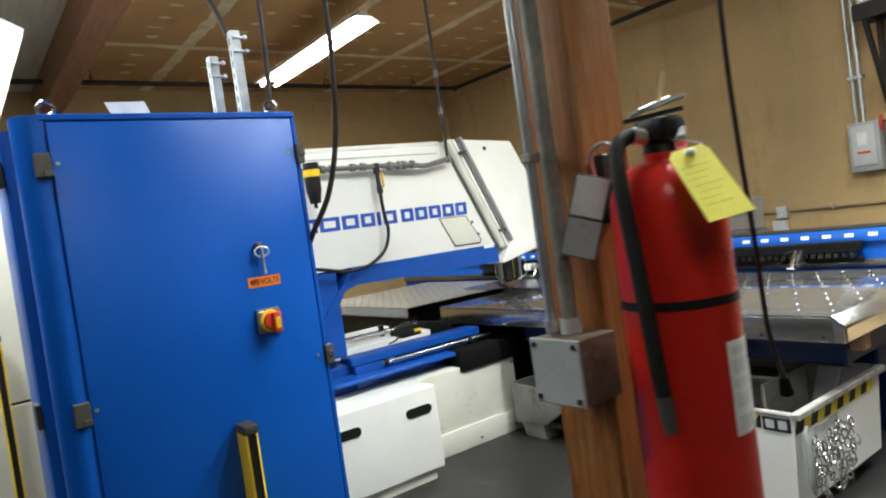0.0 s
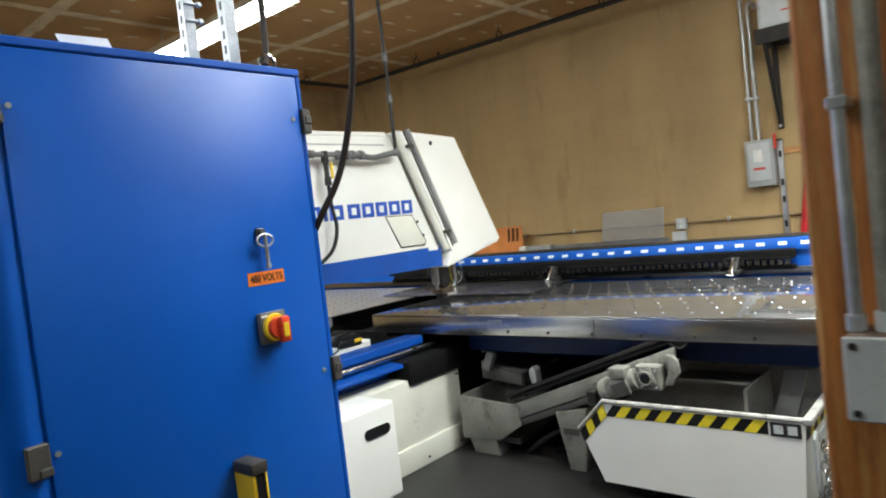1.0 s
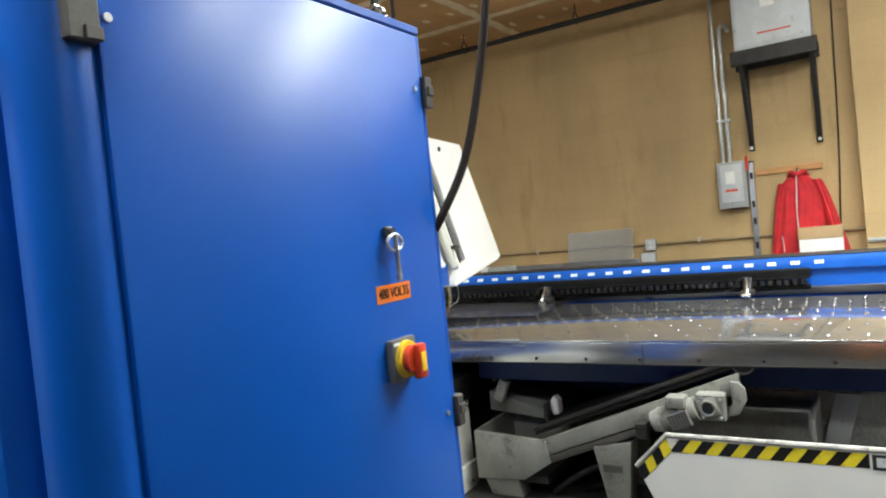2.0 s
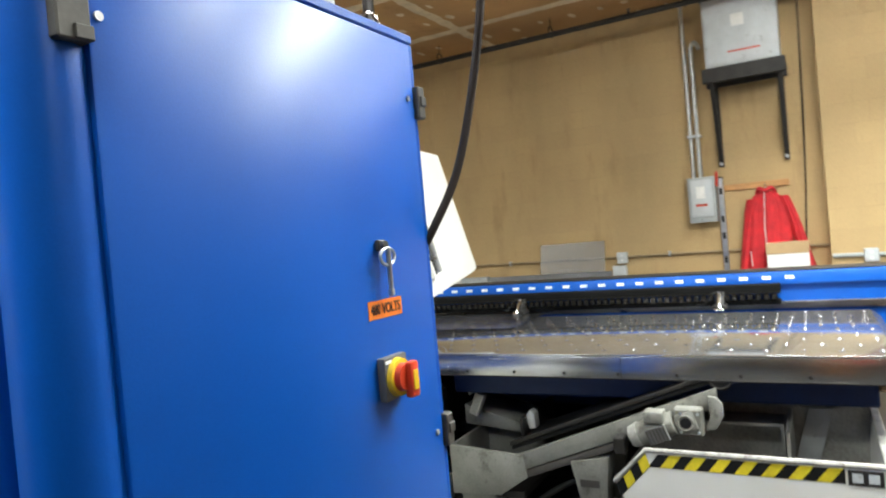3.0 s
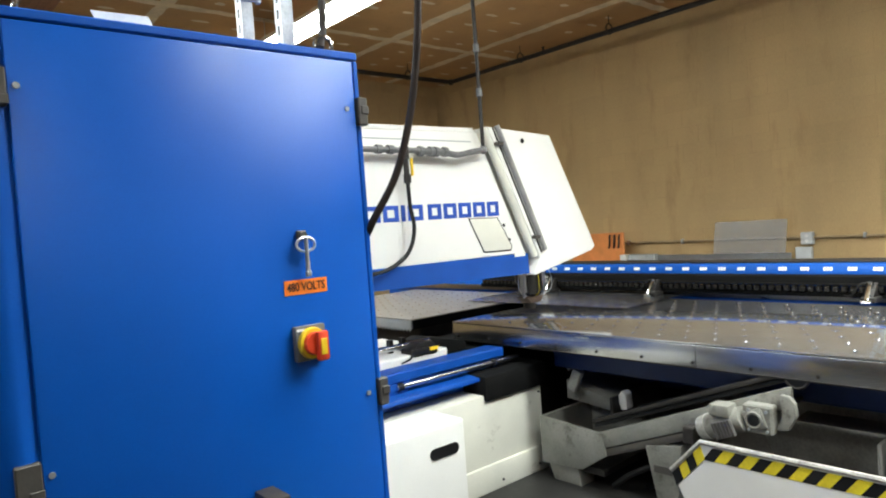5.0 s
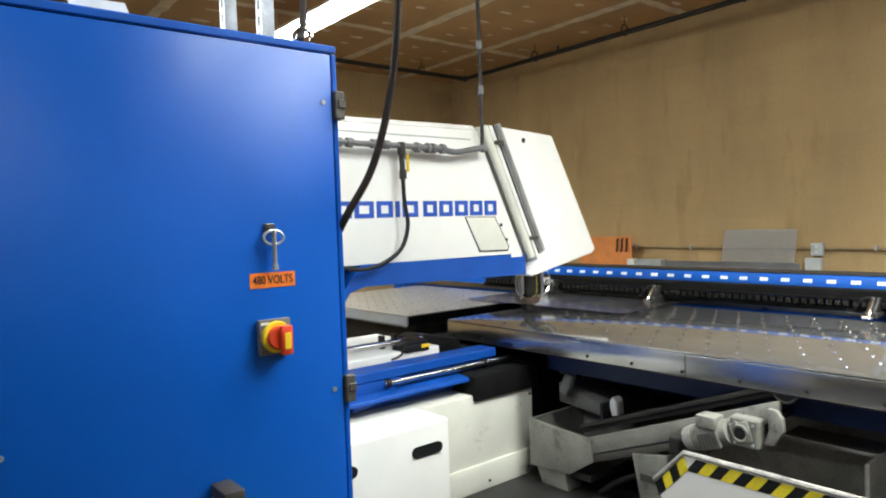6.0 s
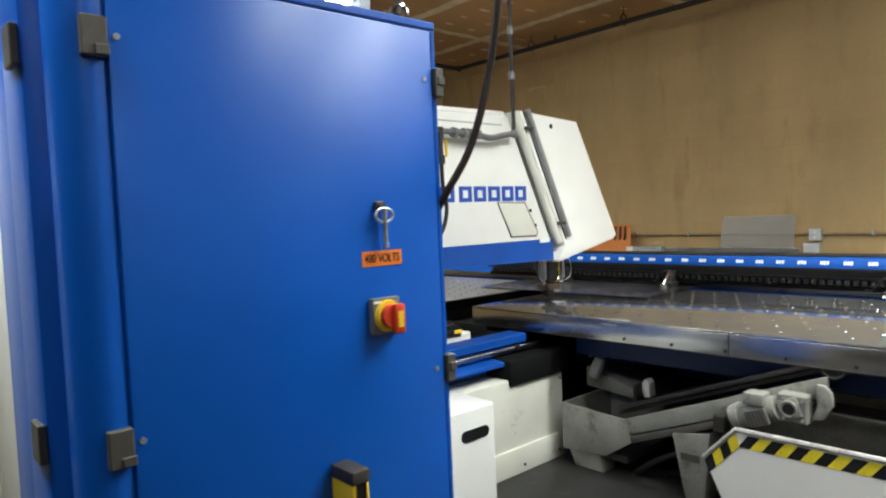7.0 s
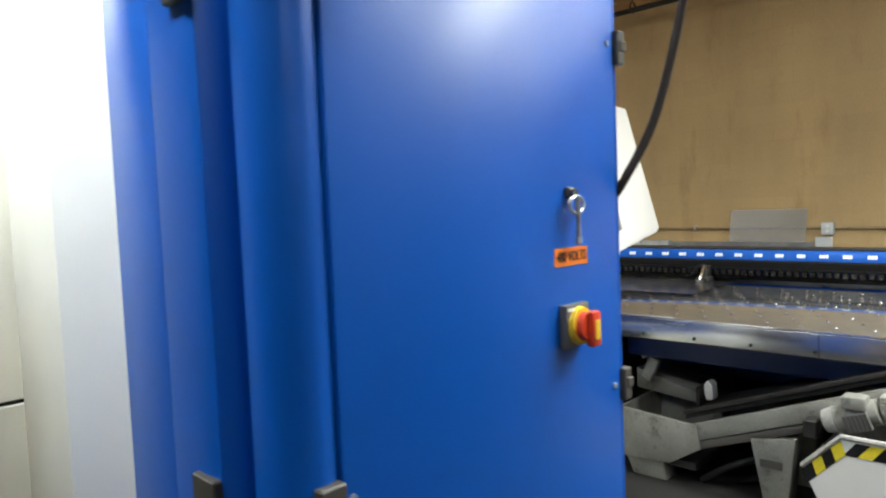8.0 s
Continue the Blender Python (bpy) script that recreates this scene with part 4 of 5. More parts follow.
# ---- chip conveyor and scrap hopper ----
def conveyor():
    x0, x1 = 3.82, 4.30
    root = thing("chip_conveyor", (4.05, 3.4, 0), "grey-white chip conveyor rising into the hopper", "conveyor")
    def slab(name, a, b, lo, hi, xa, xb, mat, label="", bev=0.004):
        # a sloped box in the y-z plane between two points
        (ya, za), (yb, zb) = a, b
        part(name, prism(fresh(), [(ya, za + lo), (yb, zb + lo), (yb, zb + hi), (ya, za + hi)], "x", xa, xb, bev), mat, root, label)
    # collecting trough at the low end
    part("trough", prism(fresh(), [(4.12, 0.40), (3.64, 0.37), (3.62, 0.24), (3.80, 0.12), (4.12, 0.10)], "x", x0 - 0.04, x0 - 0.01, 0.004), DIRTY_SHADED, root, "grey-white folded trough side")
    part("trough_back", prism(fresh(), [(4.12, 0.40), (3.64, 0.37), (3.62, 0.24), (3.80, 0.12), (4.12, 0.10)], "x", x1, x1 + 0.02, 0.004), DIRTY_SHADED, root)
    part("trough_end", box(fresh(), x0 - 0.01, x1, 4.10, 4.12, 0.10, 0.40), DIRTY_SHADED, root)
    part("trough_floor", box(fresh(), x0 - 0.01, x1, 3.66, 4.10, 0.10, 0.14), IRON, root)
    part("trough_foot", prism(fresh(), [(4.08, 0.10), (3.85, 0.12), (3.83, 0.0), (4.04, 0.0)], "x", x0 - 0.02, x0 + 0.12, 0.004), DIRTY_SHADED, root)
    a, b = (3.70, 0.36), (2.55, 0.80)
    slab("side_frame", a, b, -0.10, 0.0, x0 - 0.03, x0, DIRTY_SHADED, "grey-white conveyor side frame")
    slab("side_frame", a, b, -0.10, 0.0, x1, x1 + 0.03, DIRTY_SHADED)
    slab("lower_rail", (3.72, 0.235), (3.08, 0.48), -0.035, 0.01, x0 - 0.025, x0 + 0.02, HINGE, "dark lower rail")
    slab("belt", (3.72, 0.385), (2.44, 0.865), 0.0, 0.025, x0 + 0.004, x1 - 0.004, RUBBER, "black conveyor belt")
    slab("belt_return", (3.6, 0.30), (2.6, 0.68), -0.01, 0.01, x0 + 0.004, x1 - 0.004, RUBBER)
    slab("belt_edge", (3.72, 0.39), (2.5, 0.85), 0.024, 0.05, x0 - 0.02, x0 + 0.02, IRON)
    # head drum
    drum = part("head_drum", rod(fresh(), (x0 - 0.01, 2.53, 0.845), (x1 + 0.01, 2.53, 0.845), 0.052, n=24), RUBBER, root, "black belt over the head drum")
    part("drum_rim", ring(fresh(), (x0 - 0.012, 2.53, 0.845), (1, 0, 0), 0.054, 0.007, 24, 8), IRON, drum, "dark rim of the drum")
    # gear motor
    mx, my, mz = x0 - 0.10, 2.715, 0.637
    bm = box(fresh(), mx, x0 - 0.03, my - 0.10, my + 0.04, mz - 0.07, mz + 0.07, 0.008, 1)
    gb = part("gearbox", bm, DIRTY_SHADED, root, "pale grey gearbox with round bore")
    bm = box(fresh(), mx - 0.014, mx + 0.002, my - 0.070, my + 0.030, mz - 0.050, mz + 0.050, 0.010, 2)
    bmesh.ops.rotate(bm, verts=bm.verts[:], cent=(mx, my - 0.02, mz), matrix=Matrix.Rotation(radians(-20), 3, "X"))
    part("gear_flange", bm, DIRTY_SHADED, gb, "pale square flange")
    part("flange_ring", ring(fresh(), (mx - 0.015, my - 0.02, mz), (1, 0, 0), 0.037, 0.006, 24, 8), DIRTY_SHADED, gb)
    part("head_cover", prism(fresh(), [(my - 0.165, mz + 0.12), (my - 0.125, mz + 0.125), (my - 0.13, mz + 0.02), (my - 0.10, mz - 0.05), (my - 0.155, mz - 0.04), (my - 0.195, mz + 0.03), (my - 0.19, mz + 0.09)], "x", x0 - 0.06, x0 - 0.031, 0.002), DIRTY_SHADED, root, "rounded pale cover at the conveyor head")
    part("bore", rod(fresh(), (mx - 0.018, my - 0.02, mz), (mx - 0.010, my - 0.02, mz), 0.027, n=20), BLACK, gb)
    for dy, dz in ((-0.075, 0.055), (0.03, 0.055), (-0.075, -0.055), (0.03, -0.055)):
        part("bolt", rod(fresh(), (mx - 0.018, my - 0.02 + dy * 0.8, mz + dz * 0.85), (mx - 0.008, my - 0.02 + dy * 0.8, mz + dz * 0.85), 0.007, n=8), ZINC, gb)
    d = Vector((0, 0.93, -0.36)).normalized()
    p = Vector((mx + 0.02, my + 0.04, mz - 0.01))
    mot = part("motor", rod(fresh(), p, p + d * 0.20, 0.062, n=20), DIRTY_SHADED, root, "finned electric motor")
    tilt = Matrix.Rotation(math.atan2(d.z, d.y), 3, "X")
    c = p + d * 0.10
    bm = box(fresh(), c.x - 0.072, c.x - 0.055, c.y - 0.065, c.y + 0.045, c.z - 0.062, c.z + 0.022, 0.004)
    bmesh.ops.rotate(bm, verts=bm.verts[:], cent=c, matrix=tilt)
    part("vent_plate", bm, PLATE_GREY, mot, "dark grey vent plate")
    for k in range(6):
        bm = box(fresh(), c.x - 0.077, c.x - 0.073, c.y - 0.060 + 0.018 * k, c.y - 0.052 + 0.018 * k, c.z - 0.058, c.z + 0.018)
        bmesh.ops.rotate(bm, verts=bm.verts[:], cent=c, matrix=tilt)
        part("fin", bm, HINGE, mot)
    part("fan_cover", rod(fresh(), p + d * 0.19, p + d * 0.24, 0.066, 0.055, n=20), BARE, mot)
    q = p + d * 0.1 + Vector((-0.03, 0, 0.065))
    part("terminal_box", box(fresh(), q.x - 0.045, q.x + 0.05, q.y - 0.05, q.y + 0.05, q.z - 0.02, q.z + 0.04, 0.008, 2), DIRTY_SHADED, mot)
    part("fan_duct", box(fresh(), mx - 0.01, x0 - 0.031, my + 0.30, my + 0.36, mz - 0.19, mz - 0.10, 0.006), IRON, root)
    # support leg
    part("leg", prism(fresh(), [(3.35, 0.36), (3.13, 0.40), (3.17, 0.0), (3.28, 0.0)], "x", x0 - 0.035, x0 + 0.10, 0.004), DIRTY_SHADED, root, "tapered sheet-steel leg")
    part("leg", prism(fresh(), [(3.35, 0.36), (3.13, 0.40), (3.17, 0.0), (3.28, 0.0)], "x", x1 - 0.1, x1 + 0.03, 0.004), DIRTY_SHADED, root)
    part("leg_plate", box(fresh(), x0 - 0.039, x0 - 0.034, 3.19, 3.30, 0.225, 0.265), HINGE, root, "small grey type plate")
    part("coil", tube(fresh(), [(3.9, 3.66, 0.02), (3.88, 3.5, 0.14), (3.95, 3.35, 0.2), (4.05, 3.3, 0.1), (4.0, 3.5, 0.02)], 0.018, 8), RUBBER, root)
    # bits inside the machine mouth
    part("chute", prism(fresh(), [(4.2, 0.55), (3.75, 0.43), (3.78, 0.38), (4.2, 0.42)], "x", x0 + 0.35, x0 + 0.75, 0.004), DIRTY_SHADED, root, "grey chip chute")
    part("splash_flap", prism(fresh(), [(3.665, 0.44), (3.71, 0.43), (3.735, 0.51), (3.70, 0.555), (3.672, 0.53)], "x", 4.09, 4.165, 0.008), PAPER, root, "white plastic flap")
    part("chute_lip", box(fresh(), x0 + 0.2, x0 + 0.75, 3.72, 3.74, 0.36, 0.52), IRON, root)


conveyor()
single("low_step", box(fresh(), 4.6, 5.2, 4.1, 4.6, 0.0, 0.22, 0.006), IRON, (4.9, 4.35, 0), "dark low step behind the conveyor", "step")
bm = box(fresh(), 4.08, 4.13, 4.03, 4.10, 0.50, 0.66, 0.008)
bmesh.ops.rotate(bm, verts=bm.verts[:], cent=(4.1, 4.07, 0.58), matrix=Matrix.Rotation(radians(25), 3, "X"))
rod(bm, (4.1, 4.1, 0.64), (4.1, 4.2, 0.84), 0.02, n=10)
single("sensor_head", bm, BARE, (4.1, 4.15, 0.84), "grey sensor head on a stalk under the table", "sensor")


def hopper():
    xa, xb, ya, yb, zt = 3.50, 4.46, 1.86, 2.86, 0.555
    root = thing("scrap_hopper", (4.0, 2.4, 0), "white steel tipping scrap hopper with black and yellow hazard band", "hopper")
    side = [(ya, zt), (yb, zt), (yb + 0.16, zt - 0.17), (yb + 0.03, 0.10), (ya + 0.03, 0.10)]
    part("near_side", prism(fresh(), side, "x", xa, xa + 0.006), WHITE, root, "white sheet-steel hopper side")
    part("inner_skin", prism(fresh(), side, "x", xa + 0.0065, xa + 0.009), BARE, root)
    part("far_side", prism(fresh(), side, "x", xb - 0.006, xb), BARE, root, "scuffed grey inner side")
    part("end_wall", prism(fresh(), [(ya, zt), (ya + 0.006, zt), (ya + 0.036, 0.10), (ya + 0.03, 0.10)], "x", xa + 0.0065, xb - 0.0065), WHITE, root)
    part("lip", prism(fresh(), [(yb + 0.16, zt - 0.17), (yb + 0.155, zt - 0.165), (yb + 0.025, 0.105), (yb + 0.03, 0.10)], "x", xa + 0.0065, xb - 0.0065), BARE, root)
    part("floor_plate", box(fresh(), xa + 0.0065, xb - 0.0065, ya + 0.04, yb + 0.02, 0.10, 0.11), IRON, root)
    # rolled rim, worn
    rim = material("worn_rim", (0.40, 0.385, 0.36), 0.5, 0.2, vary=0.2, scale=15, fine=80, wear=(0.14, 0.12, 0.10), wear_amount=0.45)
    part("rim", tube(fresh(), [(xa, ya, zt), (xa, yb, zt), (xa, yb + 0.16, zt - 0.17)], 0.013, 8, 0), rim, root, "worn rolled rim")
    part("rim", tube(fresh(), [(xb, ya, zt), (xb, yb, zt), (xb, yb + 0.16, zt - 0.17)], 0.013, 8, 0), rim, root)
    part("rim_end", box(fresh(), xa - 0.012, xb + 0.012, ya - 0.03, ya + 0.012, zt - 0.02, zt + 0.012, 0.005), rim, root)
    part("inner_bracket", box(fresh(), xb - 0.5, xb - 0.02, yb - 0.62, yb - 0.60, 0.30, 0.54, 0.004), BARE, root)
    part("inner_brace", prism(fresh(), [(ya + 0.30, zt - 0.01), (ya + 0.18, zt - 0.01), (ya + 0.30, 0.115), (ya + 0.42, 0.115)], "x", xb - 0.03, xb - 0.008), LIGHT_GREY, root, "pale slanted brace")
    part("inner_pan", prism(fresh(), [(yb - 0.58, 0.50), (yb - 0.12, 0.50), (yb - 0.12, 0.485), (yb - 0.565, 0.485), (yb - 0.565, 0.30), (yb - 0.58, 0.30)], "x", xb - 0.22, xb - 0.008), BARE, root)
    # hazard band: slanted stripes along the near side, the lip edge and the end
    def band(n, start, end, thick):
        for k in range(n):
            def at(t, v):
                p = (start[0] + (end[0] - start[0]) * t, start[1] + (end[1] - start[1]) * t)
                return p[0], p[1] + v
            t0, t1 = k / n, (k + 1) / n
            sh = 0.9 / n
            q = [at(min(1, t0 + sh), -0.018), at(min(1, t1 + sh), -0.018), at(t1, -0.082), at(t0, -0.082)] if k < n - 1 else [at(min(1, t0 + sh), -0.018), at(1, -0.018), at(1, -0.082), at(t0, -0.082)]
            part("hazard_stripe", prism(fresh(), q, "x", xa - thick, xa), HAZARD if k % 2 else BLACK, root)
    band(15, (yb - 0.01, zt), (ya + 0.16, zt), 0.002)
    for k in range(4):
        t0, t1 = k / 4, (k + 1) / 4
        p0, p1 = (yb + 0.155 * t0, zt - 0.018 - 0.165 * t0), (yb + 0.155 * t1, zt - 0.018 - 0.165 * t1)
        part("hazard_stripe", prism(fresh(), [p0, p1, (p1[0] - 0.02, p1[1] - 0.06), (p0[0] - 0.02, p0[1] - 0.06)], "x", xa - 0.0035, xa - 0.0005), BLACK if k % 2 else HAZARD, root)
    for k in range(12):
        x = xa + 0.07 * k
        part("hazard_stripe", prism(fresh(), [(x + 0.03, zt - 0.025), (min(x + 0.1, xb), zt - 0.025), (min(x + 0.07, xb), zt - 0.09), (x, zt - 0.09)], "y", ya - 0.002, ya + 0.002), HAZARD if k % 2 else BLACK, root)
    catch = part("catch", box(fresh(), xa - 0.006, xa, ya + 0.02, ya + 0.15, zt - 0.085, zt - 0.02), IRON, root, "dark catch plate")
    for k in (0, 1):
        part("catch_slot", box(fresh(), xa - 0.008, xa - 0.006, ya + 0.035 + 0.06 * k, ya + 0.075 + 0.06 * k, zt - 0.072, zt - 0.032), LIGHT_GREY, catch)
    part("base_frame", box(fresh(), xa + 0.08, xb - 0.08, ya + 0.06, yb - 0.06, 0.06, 0.099), IRON, root)
    for x in (xa + 0.14, xb - 0.14):
        for y in (ya + 0.16, yb - 0.16):
            part("caster", rod(fresh(), (x - 0.02, y, 0.04), (x + 0.02, y, 0.04), 0.04, n=18), RUBBER, root)
    # latch lever and hanging chain on the end wall
    part("latch_lever", prism(fresh(), [(xa + 0.02, zt - 0.09), (xa + 0.06, zt - 0.06), (xa + 0.10, 0.22), (xa + 0.07, 0.16), (xa + 0.03, 0.22)], "y", ya - 0.03, ya - 0.015, 0.004), GREY_PAINT, root, "grey latch lever")
    return root


hopper()


def chain():
    root = thing("steel_chain", (3.7, 1.80, 0.46), "bright steel chain and rings hanging on the hopper", "chain")
    rnd = random.Random(7)
    for strand in range(6):
        x = 3.58 + 0.068 * strand
        for j in range(9 - strand % 3):
            c = (x + rnd.uniform(-0.02, 0.02) + 0.03 * math.sin(j + strand), 1.815 - 0.014 * ((j + strand) % 3), 0.43 - 0.034 * j + rnd.uniform(-0.006, 0.006))
            axis = (1, 0.2 + rnd.uniform(-0.3, 0.3), 0.1) if j % 2 else (0.2, 1, rnd.uniform(-0.3, 0.4))
            part("chain_link", ring(fresh(), c, axis, 0.015, 0.0045, 12, 6, 1.6), CHROME, root)
    for c, r in (((3.60, 1.80, 0.38), 0.035), ((3.66, 1.79, 0.33), 0.045), ((3.58, 1.80, 0.28), 0.03)):
        part("steel_ring", ring(fresh(), c, (0.25, 1, 0.1), r, 0.005, 22, 8), CHROME, root)
    part("hook_plate", box(fresh(), 3.60, 3.86, 1.829, 1.834, 0.43, 0.47), ZINC, root)


chain()

# cartons beyond the hopper
for x, y, z, w, d, h, a in ((5.35, 1.02, 0.0, 0.7, 0.6, 0.33, 8), (5.33, 1.04, 0.331, 0.62, 0.52, 0.22, -6)):
    root = thing("cardboard_box", (x, y, z), "brown closed cardboard carton stacked near the table end", "box", "cartons")
    bm = box(fresh(), x - w / 2, x + w / 2, y - d / 2, y + d / 2, z, z + h, 0.004)
    bmesh.ops.rotate(bm, verts=bm.verts[:], cent=(x, y, z), matrix=Matrix.Rotation(radians(a), 3, "Z"))
    part("carton", bm, CARD, root)
    bm = box(fresh(), x - w / 2 - 0.001, x + w / 2 + 0.001, y - 0.03, y + 0.03, z + h - 0.02, z + h + 0.001)
    bmesh.ops.rotate(bm, verts=bm.verts[:], cent=(x, y, z), matrix=Matrix.Rotation(radians(a), 3, "Z"))
    part("packing_tape", bm, PINE, root)

# ---- timber post with its fittings ----
POST = (1.545, 1.70, 1.215, 1.375)


def post():
    x0, x1, y0, y1 = POST
    bm = fresh()
    n = 26
    rnd = random.Random(3)
    rows = []
    for k in range(n + 1):
        z = TOP * k / n
        j = [rnd.uniform(-0.003, 0.003) for _ in range(8)]
        c = 0.008
        rows.append([bm.verts.new(v) for v in ((x0 + c + j[0], y0, z), (x1 - c + j[1], y0, z), (x1, y0 + c + j[2], z), (x1, y1 - c, z), (x1 - c, y1, z), (x0 + c, y1, z), (x0, y1 - c + j[3], z), (x0, y0 + c + j[4], z))])
    for a, b in zip(rows, rows[1:]):
        for i in range(8):
            bm.faces.new((a[i], a[(i + 1) % 8], b[(i + 1) % 8], b[i]))
    bm.faces.new(rows[0][::-1])
    bm.faces.new(rows[-1])
    single("wooden_post", bm, WOOD, (1.62, 1.3, 0), "square brown stained timber post with checks and wear", "post", kind="structure")


post()


def junction_box():
    root = thing("junction_box", (1.49, 1.25, 1.26), "square grey steel junction box on the timber post", "junction box")
    part("body", box(fresh(), 1.437, 1.543, 1.186, 1.316, 1.258, 1.388, 0.004, 2), RUSTY, root, "rust-stained box side")
    part("cover", box(fresh(), 1.430, 1.4365, 1.184, 1.318, 1.256, 1.390, 0.003), GREY_PAINT, root, "light grey square cover")
    for y, z in ((1.198, 1.27), (1.304, 1.376), (1.198, 1.376), (1.304, 1.27)):
        part("cover_screw", rod(fresh(), (1.427, y, z), (1.431, y, z), 0.006, n=10), IRON, root)
    root = thing("conduit", (1.49, 1.31, 1.39), "bright galvanised conduit running up the post", "conduit", "post conduits")
    part("tube", rod(fresh(), (1.49, 1.305, 1.39), (1.49, 1.305, TOP), 0.0105, n=16), ZINC, root)
    part("connector", rod(fresh(), (1.49, 1.305, 1.389), (1.49, 1.305, 1.415), 0.015, n=12), ZINC, root)
    part("strap", box(fresh(), 1.476, 1.544, 1.29, 1.32, 1.745, 1.765, 0.003), ZINC, root)
    part("strap", box(fresh(), 1.476, 1.544, 1.29, 1.32, 2.6, 2.62, 0.003), ZINC, root)
    root = thing("conduit", (1.50, 1.25, 1.39), "dull grey conduit beside it on the post", "conduit", "post conduits")
    part("tube", rod(fresh(), (1.495, 1.258, 1.39), (1.495, 1.258, TOP), 0.0165, n=16), material("dull_conduit", (0.22, 0.21, 0.18), 0.6, 0.4, vary=0.2, scale=14, fine=70), root)
    part("connector", rod(fresh(), (1.495, 1.258, 1.389), (1.495, 1.258, 1.42), 0.022, n=12), GREY_PAINT, root)


junction_box()


def card_holder():
    root = thing("inspection_pouch", (1.53, 1.20, 1.55), "tilted clear card pouch with papers on the post", "card holder")
    m = pose(1.50, 1.185, 1.62, 0, 0, 0) @ pose(0, 0, 0, 0, 0, -52) @ pose(0, 0, 0, 6, 19, 0)
    for name, b, mat in (("paper", (-0.031, 0.031, -0.0035, -0.001, 0.0, 0.077), PAPER), ("pouch", (-0.034, 0.034, -0.001, 0.003, -0.083, 0.08), PLATE_GREY), ("grey_card", (-0.032, 0.032, -0.003, -0.001, -0.08, -0.006), GREY_PAINT)):
        bm = box(fresh(), *b)
        bmesh.ops.subdivide_edges(bm, edges=bm.edges[:], cuts=3, use_grid_fill=True)
        for v in bm.verts:
            if name == "paper":
                v.co.y -= 0.004 * abs(math.sin(90 * v.co.x + 50 * v.co.z))
        bmesh.ops.transform(bm, matrix=m, verts=bm.verts[:])
        part(name, bm, mat, root)
    part("wire", tube(fresh(), [(1.56, 1.2, 1.69), (1.545, 1.19, 1.74), (1.53, 1.15, 1.755), (1.53, 1.12, 1.745)], 0.004, 8), ZINC, root)


card_holder()


def extinguisher():
    cx, cy, r = 1.595, 1.068, 0.105
    z0, zs = 1.03, 1.62
    root = thing("fire_extinguisher", (cx, cy, z0), "large red fire extinguisher with black hose hung on the post", "fire extinguisher")
    # turned body
    prof = [(0.0, z0), (r * 0.8, z0), (r * 0.97, z0 + 0.012), (r, z0 + 0.03), (r, zs)]
    for k in range(1, 9):
        a = radians(90 * k / 8)
        prof.append((0.03 + (r - 0.03) * math.cos(a), zs + 0.085 * math.sin(a)))
    prof += [(0.03, 1.72), (0.0, 1.72)]
    bm = fresh()
    n = 40
    rows = [[bm.verts.new((cx + p * math.cos(2 * math.pi * k / n), cy + p * math.sin(2 * math.pi * k / n), z)) for k in range(n)] for p, z in prof if p > 0]
    for a, b in zip(rows, rows[1:]):
        for k in range(n):
            bm.faces.new((a[k], a[(k + 1) % n], b[(k + 1) % n], b[k]))
    bm.faces.new(rows[0][::-1])
    bm.faces.new(rows[-1])
    part("cylinder", bm, RED, root, "glossy red steel cylinder")
    # valve, levers, gauge
    bm = rod(fresh(), (cx, cy, 1.72), (cx, cy, 1.775), 0.03, 0.026, n=18)
    box(bm, cx - 0.035, cx + 0.04, cy - 0.04, cy + 0.03, 1.738, 1.785, 0.012, 2)
    valve = part("valve", bm, BLACK, root, "black valve body")
    d = Vector((0.55, -0.83, 0)).normalized()
    s = Vector((0.83, 0.55, 0)).normalized()
    c = Vector((cx, cy, 0))
    def lever(name, za, zb, la, lb, w, mat):
        bm = fresh()
        p, q = c - d * la, c + d * lb
        vs = []
        for pt, z in ((p, za), (q, zb)):
            for sg in (-1, 1):
                for dz in (0, 0.006):
                    vs.append(bm.verts.new((pt.x + sg * s.x * w, pt.y + sg * s.y * w, z + dz)))
        bmesh.ops.convex_hull(bm, input=vs)
        part(name, bm, mat, valve)
    lever("carry_handle", 1.785, 1.792, 0.058, 0.05, 0.014, IRON)
    lever("lever", 1.795, 1.815, 0.046, 0.056, 0.013, LIGHT_GREY)
    part("pin", rod(fresh(), c + Vector((-0.05, 0, 1.80)), c + Vector((0.05, 0.0, 1.825)), 0.0035, n=8), ZINC, valve)
    part("pull_tab", prism(fresh(), [(cx + 0.005, 1.815), (cx + 0.018, 1.815), (cx + 0.045, 1.872), (cx + 0.03, 1.876)], "y", cy - 0.004, cy + 0.004), CARD, valve)
    g = c + d * 0.028 + Vector((0, 0, 1.742))
    gauge = part("gauge", rod(fresh(), g, g + d * 0.02, 0.021, n=18), ALU, valve, "small round pressure gauge")
    part("gauge_face", rod(fresh(), g + d * 0.0202, g + d * 0.021, 0.017, n=18), PAPER, gauge)
    # hose down the flank
    hs = Vector((-0.82, -0.57, 0)).normalized()
    def at(rr, z, k=0.0):
        h = Matrix.Rotation(k, 3, "Z") @ hs
        return (cx + h.x * rr, cy + h.y * rr, z)
